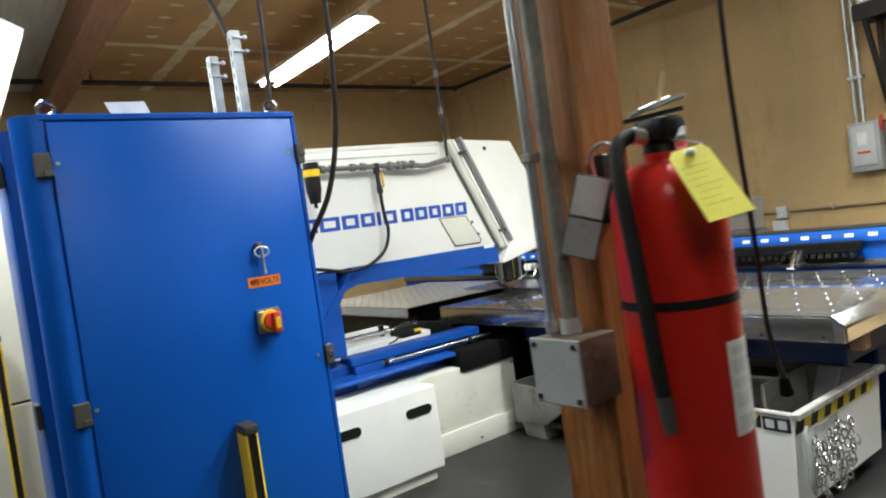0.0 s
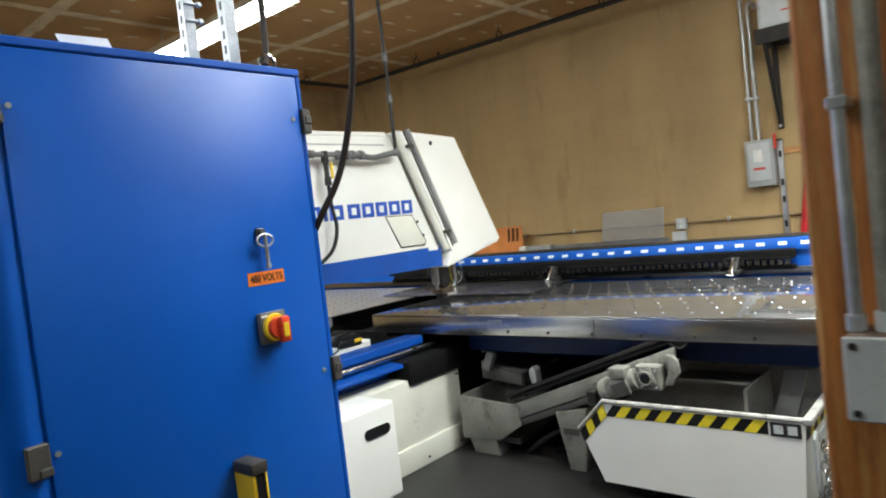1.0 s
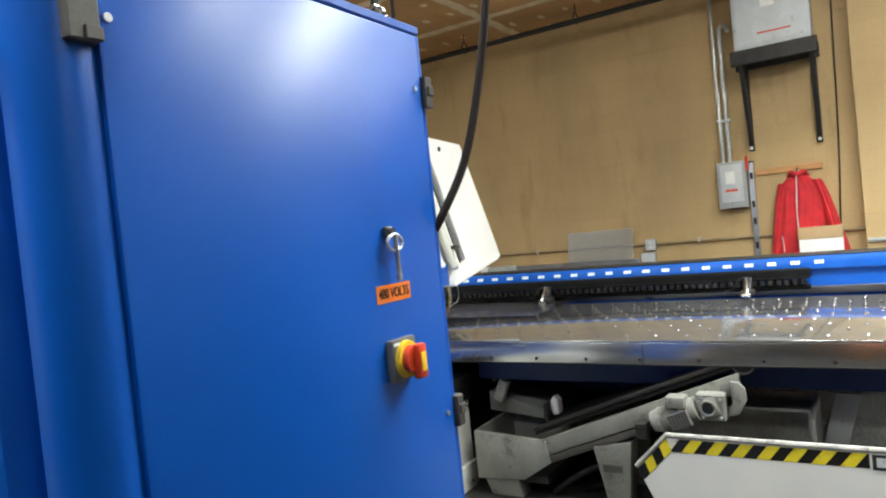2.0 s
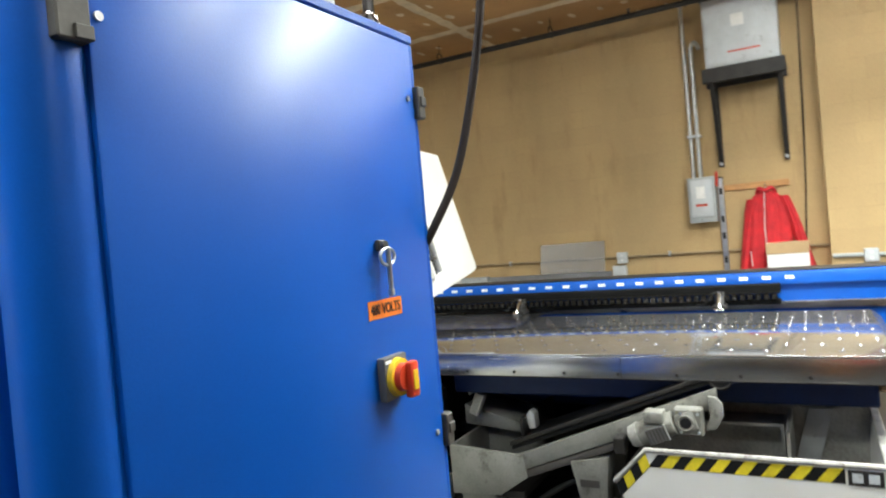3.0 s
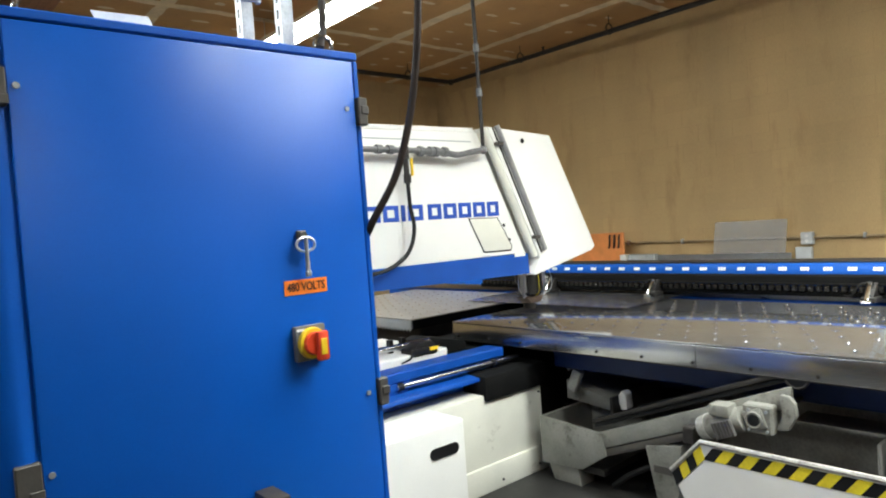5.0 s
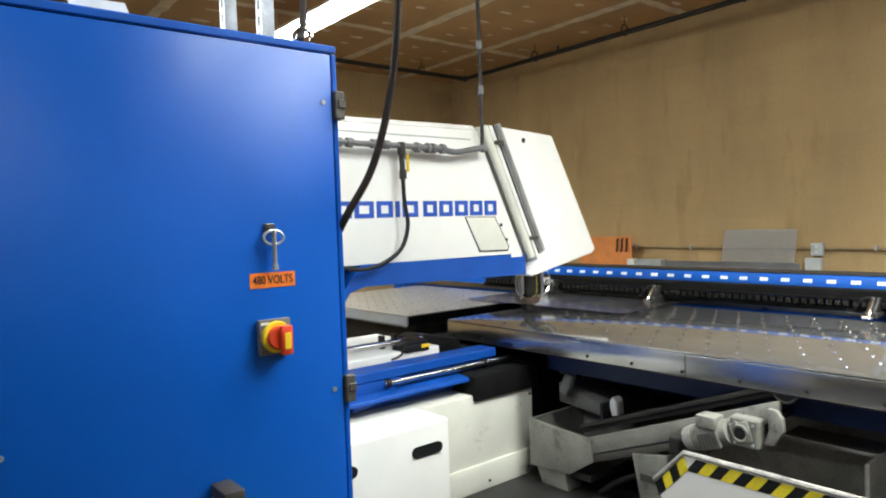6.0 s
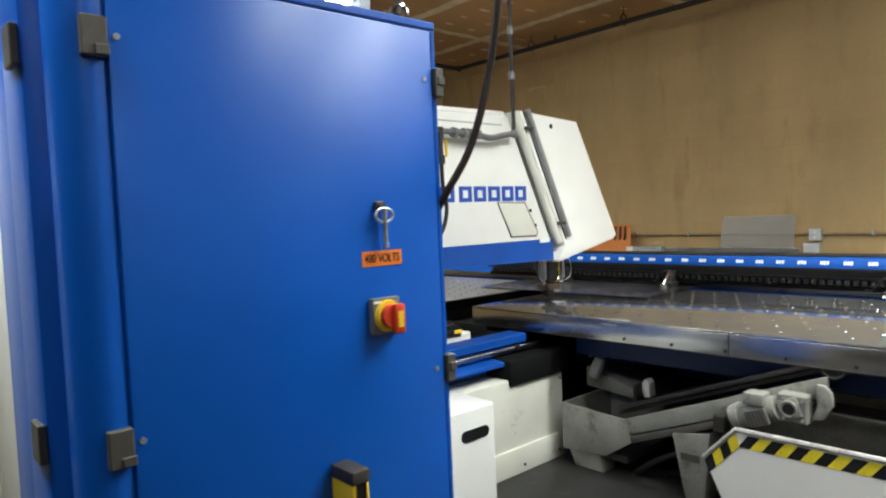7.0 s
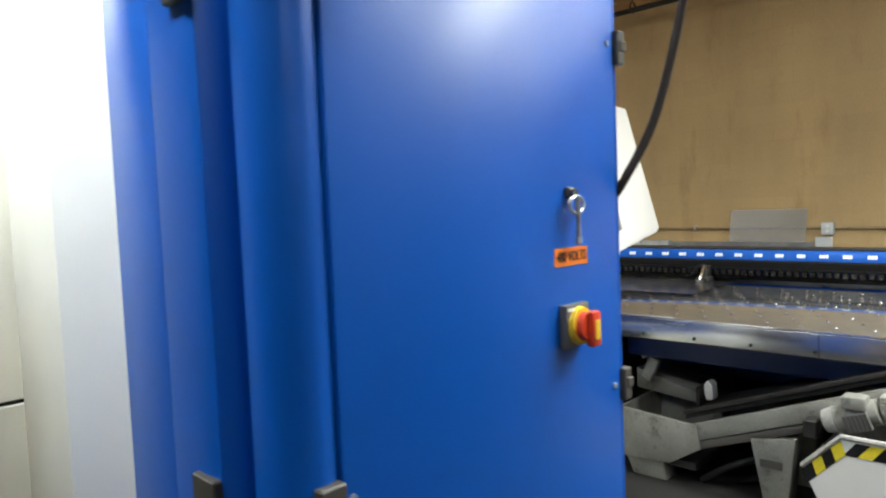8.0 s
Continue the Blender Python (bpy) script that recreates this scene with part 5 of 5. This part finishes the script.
    hose = part("hose", tube(fresh(), [at(0.02, 1.752, -1.0), at(0.06, 1.757, -1.0), at(0.095, 1.735, -0.88), at(0.115, 1.67, -0.70), at(0.120, 1.55, -0.57), at(0.120, 1.42, -0.48), at(0.120, 1.33, -0.43), at(0.118, 1.285, -0.40)], 0.0145, 12), RUBBER, root, "black rubber discharge hose")
    part("nozzle", rod(fresh(), at(0.118, 1.287, -0.40), at(0.120, 1.222, -0.35), 0.0155, 0.012, n=14), HINGE, hose)
    part("hose_fitting", rod(fresh(), at(0.015, 1.752, -1.0), at(0.055, 1.757, -1.0), 0.017, n=14), ALU, hose)
    # strap, tag and instruction label
    bm = fresh()
    rows = []
    for z in (1.436, 1.452):
        rows.append([bm.verts.new((cx + (r + 0.002) * math.cos(2 * math.pi * k / 40), cy + (r + 0.002) * math.sin(2 * math.pi * k / 40), z)) for k in range(40)])
    for k in range(40):
        bm.faces.new((rows[0][k], rows[0][(k + 1) % 40], rows[1][(k + 1) % 40], rows[1][k]))
    strap = part("strap", bm, BLACK, root, "black rubber strap")
    sol = strap.modifiers.new("thickness", "SOLIDIFY")
    sol.thickness = 0.003
    bm = fresh()
    rows = []
    for z in (1.20, 1.37):
        rows.append([bm.verts.new((cx + (r + 0.0008) * math.cos(a), cy + (r + 0.0008) * math.sin(a), z)) for a in [radians(255 + 6 * k) for k in range(9)]])
    for k in range(8):
        bm.faces.new((rows[0][k], rows[0][k + 1], rows[1][k + 1], rows[1][k]))
    lab = part("instruction_label", bm, PAPER, root, "worn white instruction label")
    for k, (za, zb) in enumerate(((1.345, 1.36), (1.31, 1.335), (1.285, 1.30), (1.25, 1.275), (1.21, 1.235))):
        bm = fresh()
        rows = [[bm.verts.new((cx + (r + 0.0014) * math.cos(a), cy + (r + 0.0014) * math.sin(a), z)) for a in [radians(260 + 5 * q) for q in range(8 - k % 2)]] for z in (za, zb)]
        for q in range(len(rows[0]) - 1):
            bm.faces.new((rows[0][q], rows[0][q + 1], rows[1][q + 1], rows[1][q]))
        part("print_bar", bm, PRINT, lab)
    # the service tag hangs tilted from the valve
    bm = prism(fresh(), [(-0.035, -0.145), (0.042, -0.145), (0.036, 0.0), (0.026, 0.012), (-0.026, 0.012), (-0.036, 0.0)], "y", -0.0006, 0.0006)
    hang = pose(1.535, 0.97, 1.705, 0, 0, 0) @ pose(0, 0, 0, -38, -8, -35)
    bmesh.ops.transform(bm, matrix=hang, verts=bm.verts[:])
    tag = part("service_tag", bm, TAG_YELLOW, root, "yellow card service tag")
    for q in range(7):
        bm = box(fresh(), -0.026, 0.024 - 0.008 * (q % 3), -0.0009, -0.0006, -0.030 - 0.014 * q, -0.0275 - 0.014 * q)
        bmesh.ops.transform(bm, matrix=hang, verts=bm.verts[:])
        part("print_line", bm, OCHRE, tag)
    part("eyelet", ball(fresh(), (1.533, 0.967, 1.705), 0.009, 10), ZINC, tag)
    part("tag_wire", tube(fresh(), [(1.533, 0.967, 1.705), (1.575, 0.97, 1.72), (1.59, 1.04, 1.74)], 0.002, 6), ZINC, tag)
    bm = box(fresh(), cx - 0.02, cx + 0.02, 1.19, 1.2145, 1.60, 1.74, 0.003)
    part("wall_bracket", bm, IRON, root)


extinguisher()


def drop_cord():
    root = thing("extension_cord", (1.80, 1.06, TOP), "black cord with plug hanging from the ceiling", "cord")
    part("cord", tube(fresh(), [(1.93, 1.08, TOP), (1.90, 1.07, 2.6), (1.865, 1.065, 2.0), (1.86, 1.06, 1.75), (1.875, 1.06, 1.55), (1.90, 1.07, 1.40), (1.915, 1.075, 1.32), (1.955, 1.085, 1.24), (1.985, 1.09, 1.19)], 0.0055, 8), BLACK, root)
    part("plug", rod(fresh(), (1.983, 1.09, 1.193), (2.0, 1.095, 1.15), 0.010, 0.016, n=12), MATT_BLACK, root)


drop_cord()

# ---- things along the block wall ----
WX = EAST


def wall_things():
    # disconnect switch with its conduits
    root = thing("disconnect_switch", (WX, 3.09, 1.6), "grey steel disconnect switch box on the wall", "switch box")
    x = WX - 0.14
    part("box", box(fresh(), x, WX - 0.001, 2.955, 3.235, 1.60, 2.09, 0.008, 2), GREY_PAINT, root)
    part("cover", box(fresh(), x - 0.014, x - 0.001, 2.985, 3.205, 1.66, 2.06, 0.006, 2), LIGHT_GREY, root, "raised grey cover")
    part("notice", box(fresh(), x - 0.0155, x - 0.014, 3.06, 3.15, 1.86, 1.99), PAPER, root)
    part("danger_strip", box(fresh(), x - 0.0155, x - 0.014, 3.04, 3.16, 1.775, 1.80), RED_PLASTIC, root, "red warning strip")
    part("handle", prism(fresh(), [(2.93, 1.98), (2.953, 1.98), (2.953, 2.12), (2.935, 2.14), (2.92, 2.13)], "x", x + 0.02, x + 0.05, 0.003), RED_PLASTIC, root, "red lever")
    for y in (3.17, 3.10):
        r2 = thing("conduit", (WX - 0.05, y, 2.09), "galvanised conduit rising from the switch box", "conduit", "wall conduits")
        if y > 3.15:
            part("tube", tube(fresh(), [(WX - 0.06, y, 2.09), (WX - 0.06, y, TOP)], 0.019, 12, 0), ZINC, r2)
        else:
            part("tube", tube(fresh(), [(WX - 0.06, y, 2.09), (WX - 0.06, y, 2.9), (WX - 0.06, y, 3.35), (WX - 0.08, y - 0.01, 3.50), (WX - 0.15, y - 0.06, 3.53), (WX - 0.18, y - 0.10, 3.45)], 0.022, 12), ZINC, r2)
        part("strap", box(fresh(), WX - 0.085, WX - 0.001, y - 0.035, y + 0.035, 2.53, 2.56, 0.003), ZINC, r2)
    # transformer on angle brackets
    root = thing("transformer", (WX, 2.6, 3.24), "large grey transformer box on black wall brackets", "transformer")
    part("case", box(fresh(), WX - 0.42, WX - 0.02, 2.23, 2.92, 3.17, 3.86, 0.012, 2), LIGHT_GREY, root)
    part("case_top", box(fresh(), WX - 0.44, WX - 0.01, 2.21, 2.94, 3.865, 3.93, 0.008), IRON, root)
    part("panel", box(fresh(), WX - 0.426, WX - 0.4215, 2.26, 2.89, 3.21, 3.70, 0.003), LIGHT_GREY, root)
    part("notice", box(fresh(), WX - 0.4285, WX - 0.4265, 2.53, 2.65, 3.55, 3.67), PAPER, root)
    part("red_strip", box(fresh(), WX - 0.4285, WX - 0.4265, 2.40, 2.70, 3.295, 3.31), RED_PLASTIC, root)
    br = thing("wall_bracket", (WX, 2.6, 2.2), "black steel angle bracket carrying the transformer", "bracket")
    part("shelf_bar", box(fresh(), WX - 0.44, WX - 0.40, 2.19, 2.96, 3.02, 3.168, 0.004), IRON, br)
    part("shelf_bar", box(fresh(), WX - 0.12, WX - 0.07, 2.19, 2.96, 3.02, 3.168, 0.004), IRON, br)
    for y in (2.25, 2.88):
        part("upright", box(fresh(), WX - 0.055, WX - 0.002, y - 0.025, y + 0.025, 2.18, 3.168, 0.004), IRON, br)
        part("brace", prism(fresh(), [(WX - 0.40, 3.019), (WX - 0.35, 3.019), (WX - 0.056, 2.35), (WX - 0.056, 2.24)], "y", y - 0.02, y + 0.02), IRON, br)
        part("arm", box(fresh(), WX - 0.399, WX - 0.121, y - 0.02, y + 0.02, 3.03, 3.16), IRON, br)
        part("bolt", rod(fresh(), (WX - 0.07, y, 2.21), (WX - 0.055, y, 2.21), 0.018, n=8), ZINC, br)
    # coat rail, jacket, spirit level
    rail = thing("coat_rail", (WX, 2.57, 1.94), "pale wooden coat rail with a steel hook", "coat rail")
    part("board", box(fresh(), WX - 0.022, WX - 0.001, 2.25, 2.88, 1.915, 1.98, 0.004), PINE, rail)
    part("hook", tube(fresh(), [(WX - 0.022, 2.475, 1.96), (WX - 0.07, 2.475, 1.95), (WX - 0.09, 2.475, 1.91), (WX - 0.075, 2.475, 1.88), (WX - 0.055, 2.475, 1.90)], 0.007, 8), CHROME, rail)
    lv = thing("spirit_level", (WX, 2.91, 1.06), "long aluminium spirit level leaning on the wall", "spirit level")
    part("bar", box(fresh(), WX - 0.045, WX - 0.015, 2.885, 2.94, 0.86, 2.06, 0.003), ALU, lv)
    for z in (1.92, 1.62, 1.44, 1.18):
        part("cutout", box(fresh(), WX - 0.0465, WX - 0.045, 2.897, 2.928, z - 0.035, z + 0.035), IRON, lv)
    part("end_cap", box(fresh(), WX - 0.047, WX - 0.013, 2.883, 2.942, 2.061, 2.075), BLACK, lv)
    tagged(single("wall_shelf", box(fresh(), WX - 0.25, WX - 0.002, 2.0, 3.0, 0.82, 0.858, 0.004), PINE, (WX, 2.5, 0.82), "narrow wooden shelf on the block wall", "shelf"))

    wc = thing("white_cupboard", (7.3, 2.3, 0), "low white cupboard standing beyond the table end", "cupboard")
    part("body", box(fresh(), 7.12, 7.55, 2.05, 2.62, 0.03, 0.80, 0.006, 2), WHITE, wc)
    part("plinth", box(fresh(), 7.14, 7.54, 2.07, 2.60, 0, 0.029), BLACK, wc)


wall_things()


def jacket():
    x = WX - 0.09
    root = thing("red_jacket", (x, 2.47, 1.0), "red zipped work jacket hanging on a hook", "jacket")
    def cloth(name, left, right, z_top, z_bot, depth, seed, folds, label=""):
        bm = fresh()
        rnd = random.Random(seed)
        ph = [rnd.uniform(0, 6.28) for _ in range(4)]
        nu, nv = 26, 26
        front, back = [], []
        for j in range(nv + 1):
            v = j / nv
            z = z_top + (z_bot - z_top) * v
            l, r = left(v), right(v)
            fr, bk = [], []
            for i in range(nu + 1):
                u = i / nu
                y = l + (r - l) * u
                bulge = math.sin(math.pi * u) ** 0.6
                wave = 0.007 * math.sin(folds * u * 6.28 + ph[0] + 1.5 * v) * (0.3 + v) + 0.006 * math.sin(folds * 2.3 * u * 6.28 + ph[1] + 4 * v)
                fr.append(bm.verts.new((x - depth * bulge * (0.5 + 0.5 * v) + wave, y, z + 0.012 * math.sin(u * 9 + ph[2]) * v)))
                bk.append(bm.verts.new((x + 0.03 * bulge + 0.01, y, z)))
            front.append(fr)
            back.append(bk)
        for g in (front, back):
            for a, b in zip(g, g[1:]):
                for i in range(nu):
                    bm.faces.new((a[i], a[i + 1], b[i + 1], b[i]))
        for a, b, c, d in zip(front, front[1:], back, back[1:]):
            bm.faces.new((a[0], b[0], d[0], c[0]))
            bm.faces.new((a[-1], b[-1], d[-1], c[-1]))
        part(name, bm, RED_CLOTH, root, label)
    body_l = lambda v: 2.475 + 0.07 + 0.13 * min(1, v * 5) ** 0.7 + 0.09 * v
    body_r = lambda v: 2.475 - 0.07 - 0.13 * min(1, v * 5) ** 0.7 - 0.04 * v
    cloth("body", body_l, body_r, 1.87, 0.93, 0.11, 2, 3, "red cloth body with folds")
    cloth("sleeve", lambda v: 2.66 + 0.13 * v ** 0.8, lambda v: 2.57 + 0.13 * v ** 0.8, 1.80, 0.95, 0.09, 5, 1.4, "hanging red sleeve")
    cloth("sleeve", lambda v: 2.36 - 0.18 * v ** 0.8, lambda v: 2.27 - 0.22 * v ** 0.8, 1.81, 1.0, 0.10, 9, 1.4, "hanging red sleeve")
    bm = fresh()
    tube(bm, [(x + 0.01, 2.56, 1.86), (x - 0.05, 2.53, 1.90), (x - 0.07, 2.475, 1.875), (x - 0.05, 2.42, 1.90), (x + 0.01, 2.39, 1.86)], 0.022, 10)
    part("collar", bm, RED_CLOTH, root)
    part("zip", tube(fresh(), [(x - 0.085, 2.485, 1.86), (x - 0.098, 2.492, 1.7), (x - 0.108, 2.503, 1.5), (x - 0.12, 2.50, 1.3)], 0.005, 6), PAPER, root, "pale open zip")
    part("pocket_zip", tube(fresh(), [(x - 0.098, 2.655, 1.26), (x - 0.10, 2.65, 1.18), (x - 0.104, 2.648, 1.10)], 0.004, 6), PAPER, root)


jacket()
bx = thing("carton", (7.8, 2.3, 0.86), "small brown and white carton on the wall shelf", "box")
part("body", box(fresh(), 7.72, 7.98, 2.12, 2.50, 0.86, 1.22, 0.004), PAPER, bx)
part("lid", box(fresh(), 7.715, 7.985, 2.115, 2.505, 1.221, 1.335, 0.004), CARD, bx, "brown cardboard lid")


def wall_run():
    root = thing("wall_conduit", (WX - 0.03, 4.6, 1.27), "painted conduit running level along the block wall", "conduit", "wall conduits")
    part("tube", tube(fresh(), [(WX - 0.025, NORTH - 1.5, 1.29), (WX - 0.025, 1.93, 1.27)], 0.0135, 10, 0), material("painted_conduit", (0.30, 0.22, 0.12), 0.6, 0.1, vary=0.15), root)
    for y in (6.2, 5.45, 3.5):
        part("strap", box(fresh(), WX - 0.042, WX - 0.002, y - 0.012, y + 0.012, 1.255, 1.31), ZINC, root)
    for y, z in ((4.03, 1.27), (1.60, 1.16)):
        out = WX if y > 2 else 7.80
        b = thing("outlet_box", (out, y, z), "grey steel outlet box on the wall conduit", "outlet box", "outlet boxes")
        part("box", box(fresh(), out - 0.06, out - 0.001, y - 0.06, y + 0.06, z - 0.065, z + 0.065, 0.006), GREY_PAINT, b)
        part("plate", box(fresh(), out - 0.066, out - 0.0605, y - 0.057, y + 0.057, z - 0.062, z + 0.062, 0.003), LIGHT_GREY, b)
        for dz in (-0.028, 0.028):
            part("socket", rod(fresh(), (out - 0.0685, y, z + dz), (out - 0.066, y, z + dz), 0.017, n=14), PRINT, b)
    b = thing("outlet_box", (WX, 4.12, 1.13), "lower grey outlet box below the conduit", "outlet box", "outlet boxes")
    part("box", box(fresh(), WX - 0.06, WX - 0.001, 3.99, 4.15, 1.05, 1.18, 0.006), LIGHT_GREY, b)
    r2 = thing("pilaster_conduit", (7.78, 1.4, 1.16), "grey conduit bending up the pilaster", "conduit", "wall conduits")
    part("tube", tube(fresh(), [(7.78, 1.92, 1.17), (7.78, 1.66, 1.165), (7.78, 1.45, 1.165), (7.78, 1.38, 1.22), (7.78, 1.37, 1.5), (7.78, 1.36, 1.75), (7.78, 1.30, 1.86), (7.78, 1.2, 1.87)], 0.02, 10), GREY_PAINT, r2)
    single("wall_cable", tube(fresh(), [(WX - 0.01, 2.05, TOP), (WX - 0.012, 2.07, 3.0), (WX - 0.012, 2.10, 2.0), (WX - 0.012, 2.14, 1.3)], 0.008, 8), BROWN_CABLE, (WX, 2.1, 2), "thin dark cable down the wall", "cable")
    # frosted panel, angle stock, orange rack, grey boxes standing along the wall
    bm = box(fresh(), 0, 0.006, 0, 0.80, 0, 0.62, 0.001)
    bmesh.ops.transform(bm, matrix=pose(7.86, 4.22, 0.885) @ pose(0, 0, 0, 0, 14, 0), verts=bm.verts[:])
    single("acrylic_sheet", bm, ACRYLIC, (7.9, 4.6, 0.885), "frosted clear plastic sheet leaning on the wall", "plastic sheet")
    single("steel_angle", prism(fresh(), [(7.76, 1.14), (7.766, 1.14), (7.766, 1.06), (7.85, 1.06), (7.85, 1.054), (7.76, 1.054)], "y", 4.1, 6.15), ALU, (7.8, 5.1, 1.054), "long bright aluminium angle on the rack", "metal angle")
    rk = thing("stock_rack", (7.8, 5.2, 0), "low steel stock rack along the wall", "rack")
    part("shelf", box(fresh(), 7.55, 8.0, 3.9, 7.2, 1.02, 1.053, 0.004), GREY_PAINT, rk)
    for y in (4.0, 5.6, 7.1):
        part("leg", box(fresh(), 7.58, 7.64, y - 0.03, y + 0.03, 0, 1.019), GREY_PAINT, rk)
        part("leg", box(fresh(), 7.92, 7.98, y - 0.03, y + 0.03, 0, 1.019), GREY_PAINT, rk)
    part("lower_shelf", box(fresh(), 7.56, 7.99, 3.95, 7.15, 0.2, 0.23), GREY_PAINT, rk)
    ob = thing("orange_panel", (7.8, 6.45, 1.054), "orange plastic panel with three hook slots", "panel")
    part("panel", box(fresh(), 7.80, 7.815, 6.12, 6.95, 1.054, 1.43, 0.004), ORANGE_PLASTIC, ob)
    for k in range(3):
        y = 6.18 + 0.07 * k
        part("hook", tube(fresh(), [(7.796, y, 1.40), (7.78, y, 1.38), (7.775, y, 1.30), (7.79, y + 0.02, 1.25), (7.796, y + 0.03, 1.24)], 0.011, 8), IRON, ob)
    for y0, y1, mat in ((6.0, 6.1, PAPER), (5.62, 5.98, GREY_PAINT)):
        single("stock_box", box(fresh(), 7.66, 7.755, y0, y1, 1.054, 1.155, 0.004), mat, (7.7, (y0 + y1) / 2, 1.054), "small box lying on the stock rack", "box", "rack boxes")


wall_run()

# ---- behind the cabinet ----
wc = thing("white_cabinet", (1.05, 4.5, 0), "tall bright white steel cabinet behind the blue one", "cabinet")
part("body", box(fresh(), 0.845, 1.30, 4.40, 4.9, 0.05, 2.45, 0.01, 2), WHITE, wc)
part("plinth", box(fresh(), 0.82, 1.28, 4.42, 4.88, 0, 0.049), BLACK, wc)
pc = thing("cream_cabinet", (0.1, 5.4, 0), "cream steel cabinet with drawers and a dark joint", "cabinet")
part("upper_door", box(fresh(), -0.9, 1.0, 5.2, 5.8, 0.935, 2.46, 0.006), PALE, pc)
part("joint", box(fresh(), -0.9, 1.0, 5.215, 5.8, 0.921, 0.934), BLACK, pc)
part("lower_door", box(fresh(), -0.9, 1.0, 5.2, 5.8, 0.05, 0.92, 0.006), PALE, pc)
part("plinth", box(fresh(), -0.88, 0.98, 5.23, 5.78, 0, 0.049), BLACK, pc)

# ---- blocks of the walls, last ----
def lay_blocks():
    bw, bh, gap = 0.406, 0.203, 0.004

    def block_mesh(name, w):
        bm = box(fresh(), -0.0025, 0.0, -w / 2 + gap / 2, w / 2 - gap / 2, gap / 2, bh - gap / 2)
        ob = finish(name, bm, BLOCK)
        me = ob.data
        bpy.data.objects.remove(ob)
        return me

    full = block_mesh("block", bw)
    rest = fresh()
    count = 0
    rows = int(TOP / bh)
    for j in range(rows + 1):
        z = j * bh
        if z + bh > TOP + 0.01:
            continue
        y = 1.93 + (0 if j % 2 else bw / 2)
        k = 0
        while y + bw / 2 <= NORTH + 0.01:
            if z > 1.0 and 2.0 < y < 7.4 and count < 300:
                piece("block", full, wall_east, (EAST + 0.004, y, z))
                count += 1
            else:
                box(rest, EAST, EAST + 0.004, y - bw / 2 + gap / 2, y + bw / 2 - gap / 2, z + gap / 2, z + bh - gap / 2)
            y += bw
        y = 1.2
        while y > SOUTH:
            box(rest, EAST, EAST + 0.004, y - bw + gap / 2, y - gap / 2, z + gap / 2, z + bh - gap / 2)
            y -= bw
        x = EAST
        off = 0 if j % 2 else bw / 2
        while x - bw > 0.0:
            box(rest, x - off - bw + gap / 2, x - off - gap / 2, NORTH, NORTH + 0.004, z + gap / 2, z + bh - gap / 2)
            x -= bw
    ob = finish("block_rest", rest, BLOCK, ORIGIN[wall_east.name])
    ob.parent = wall_east
    tagged(ob, kind="stuff")
    # pilaster: one block and a half wide, laid in alternate courses
    for j in range(rows):
        z = j * bh
        for a, b in (((1.25, 1.656), (1.656, 1.93)) if j % 2 else ((1.25, 1.524), (1.524, 1.93))):
            bm = box(fresh(), 7.80, 7.804, a + gap / 2, b - gap / 2, z + gap / 2, z + bh - gap / 2)
            ob = finish("block", bm, BLOCK, ORIGIN[wall_pilaster.name])
            ob.parent = wall_pilaster
        bm = box(fresh(), 7.806, EAST - 0.002, 1.926, 1.93, z + gap / 2, z + bh - gap / 2)
        ob = finish("block", bm, BLOCK, ORIGIN[wall_pilaster.name])
        ob.parent = wall_pilaster


lay_blocks()
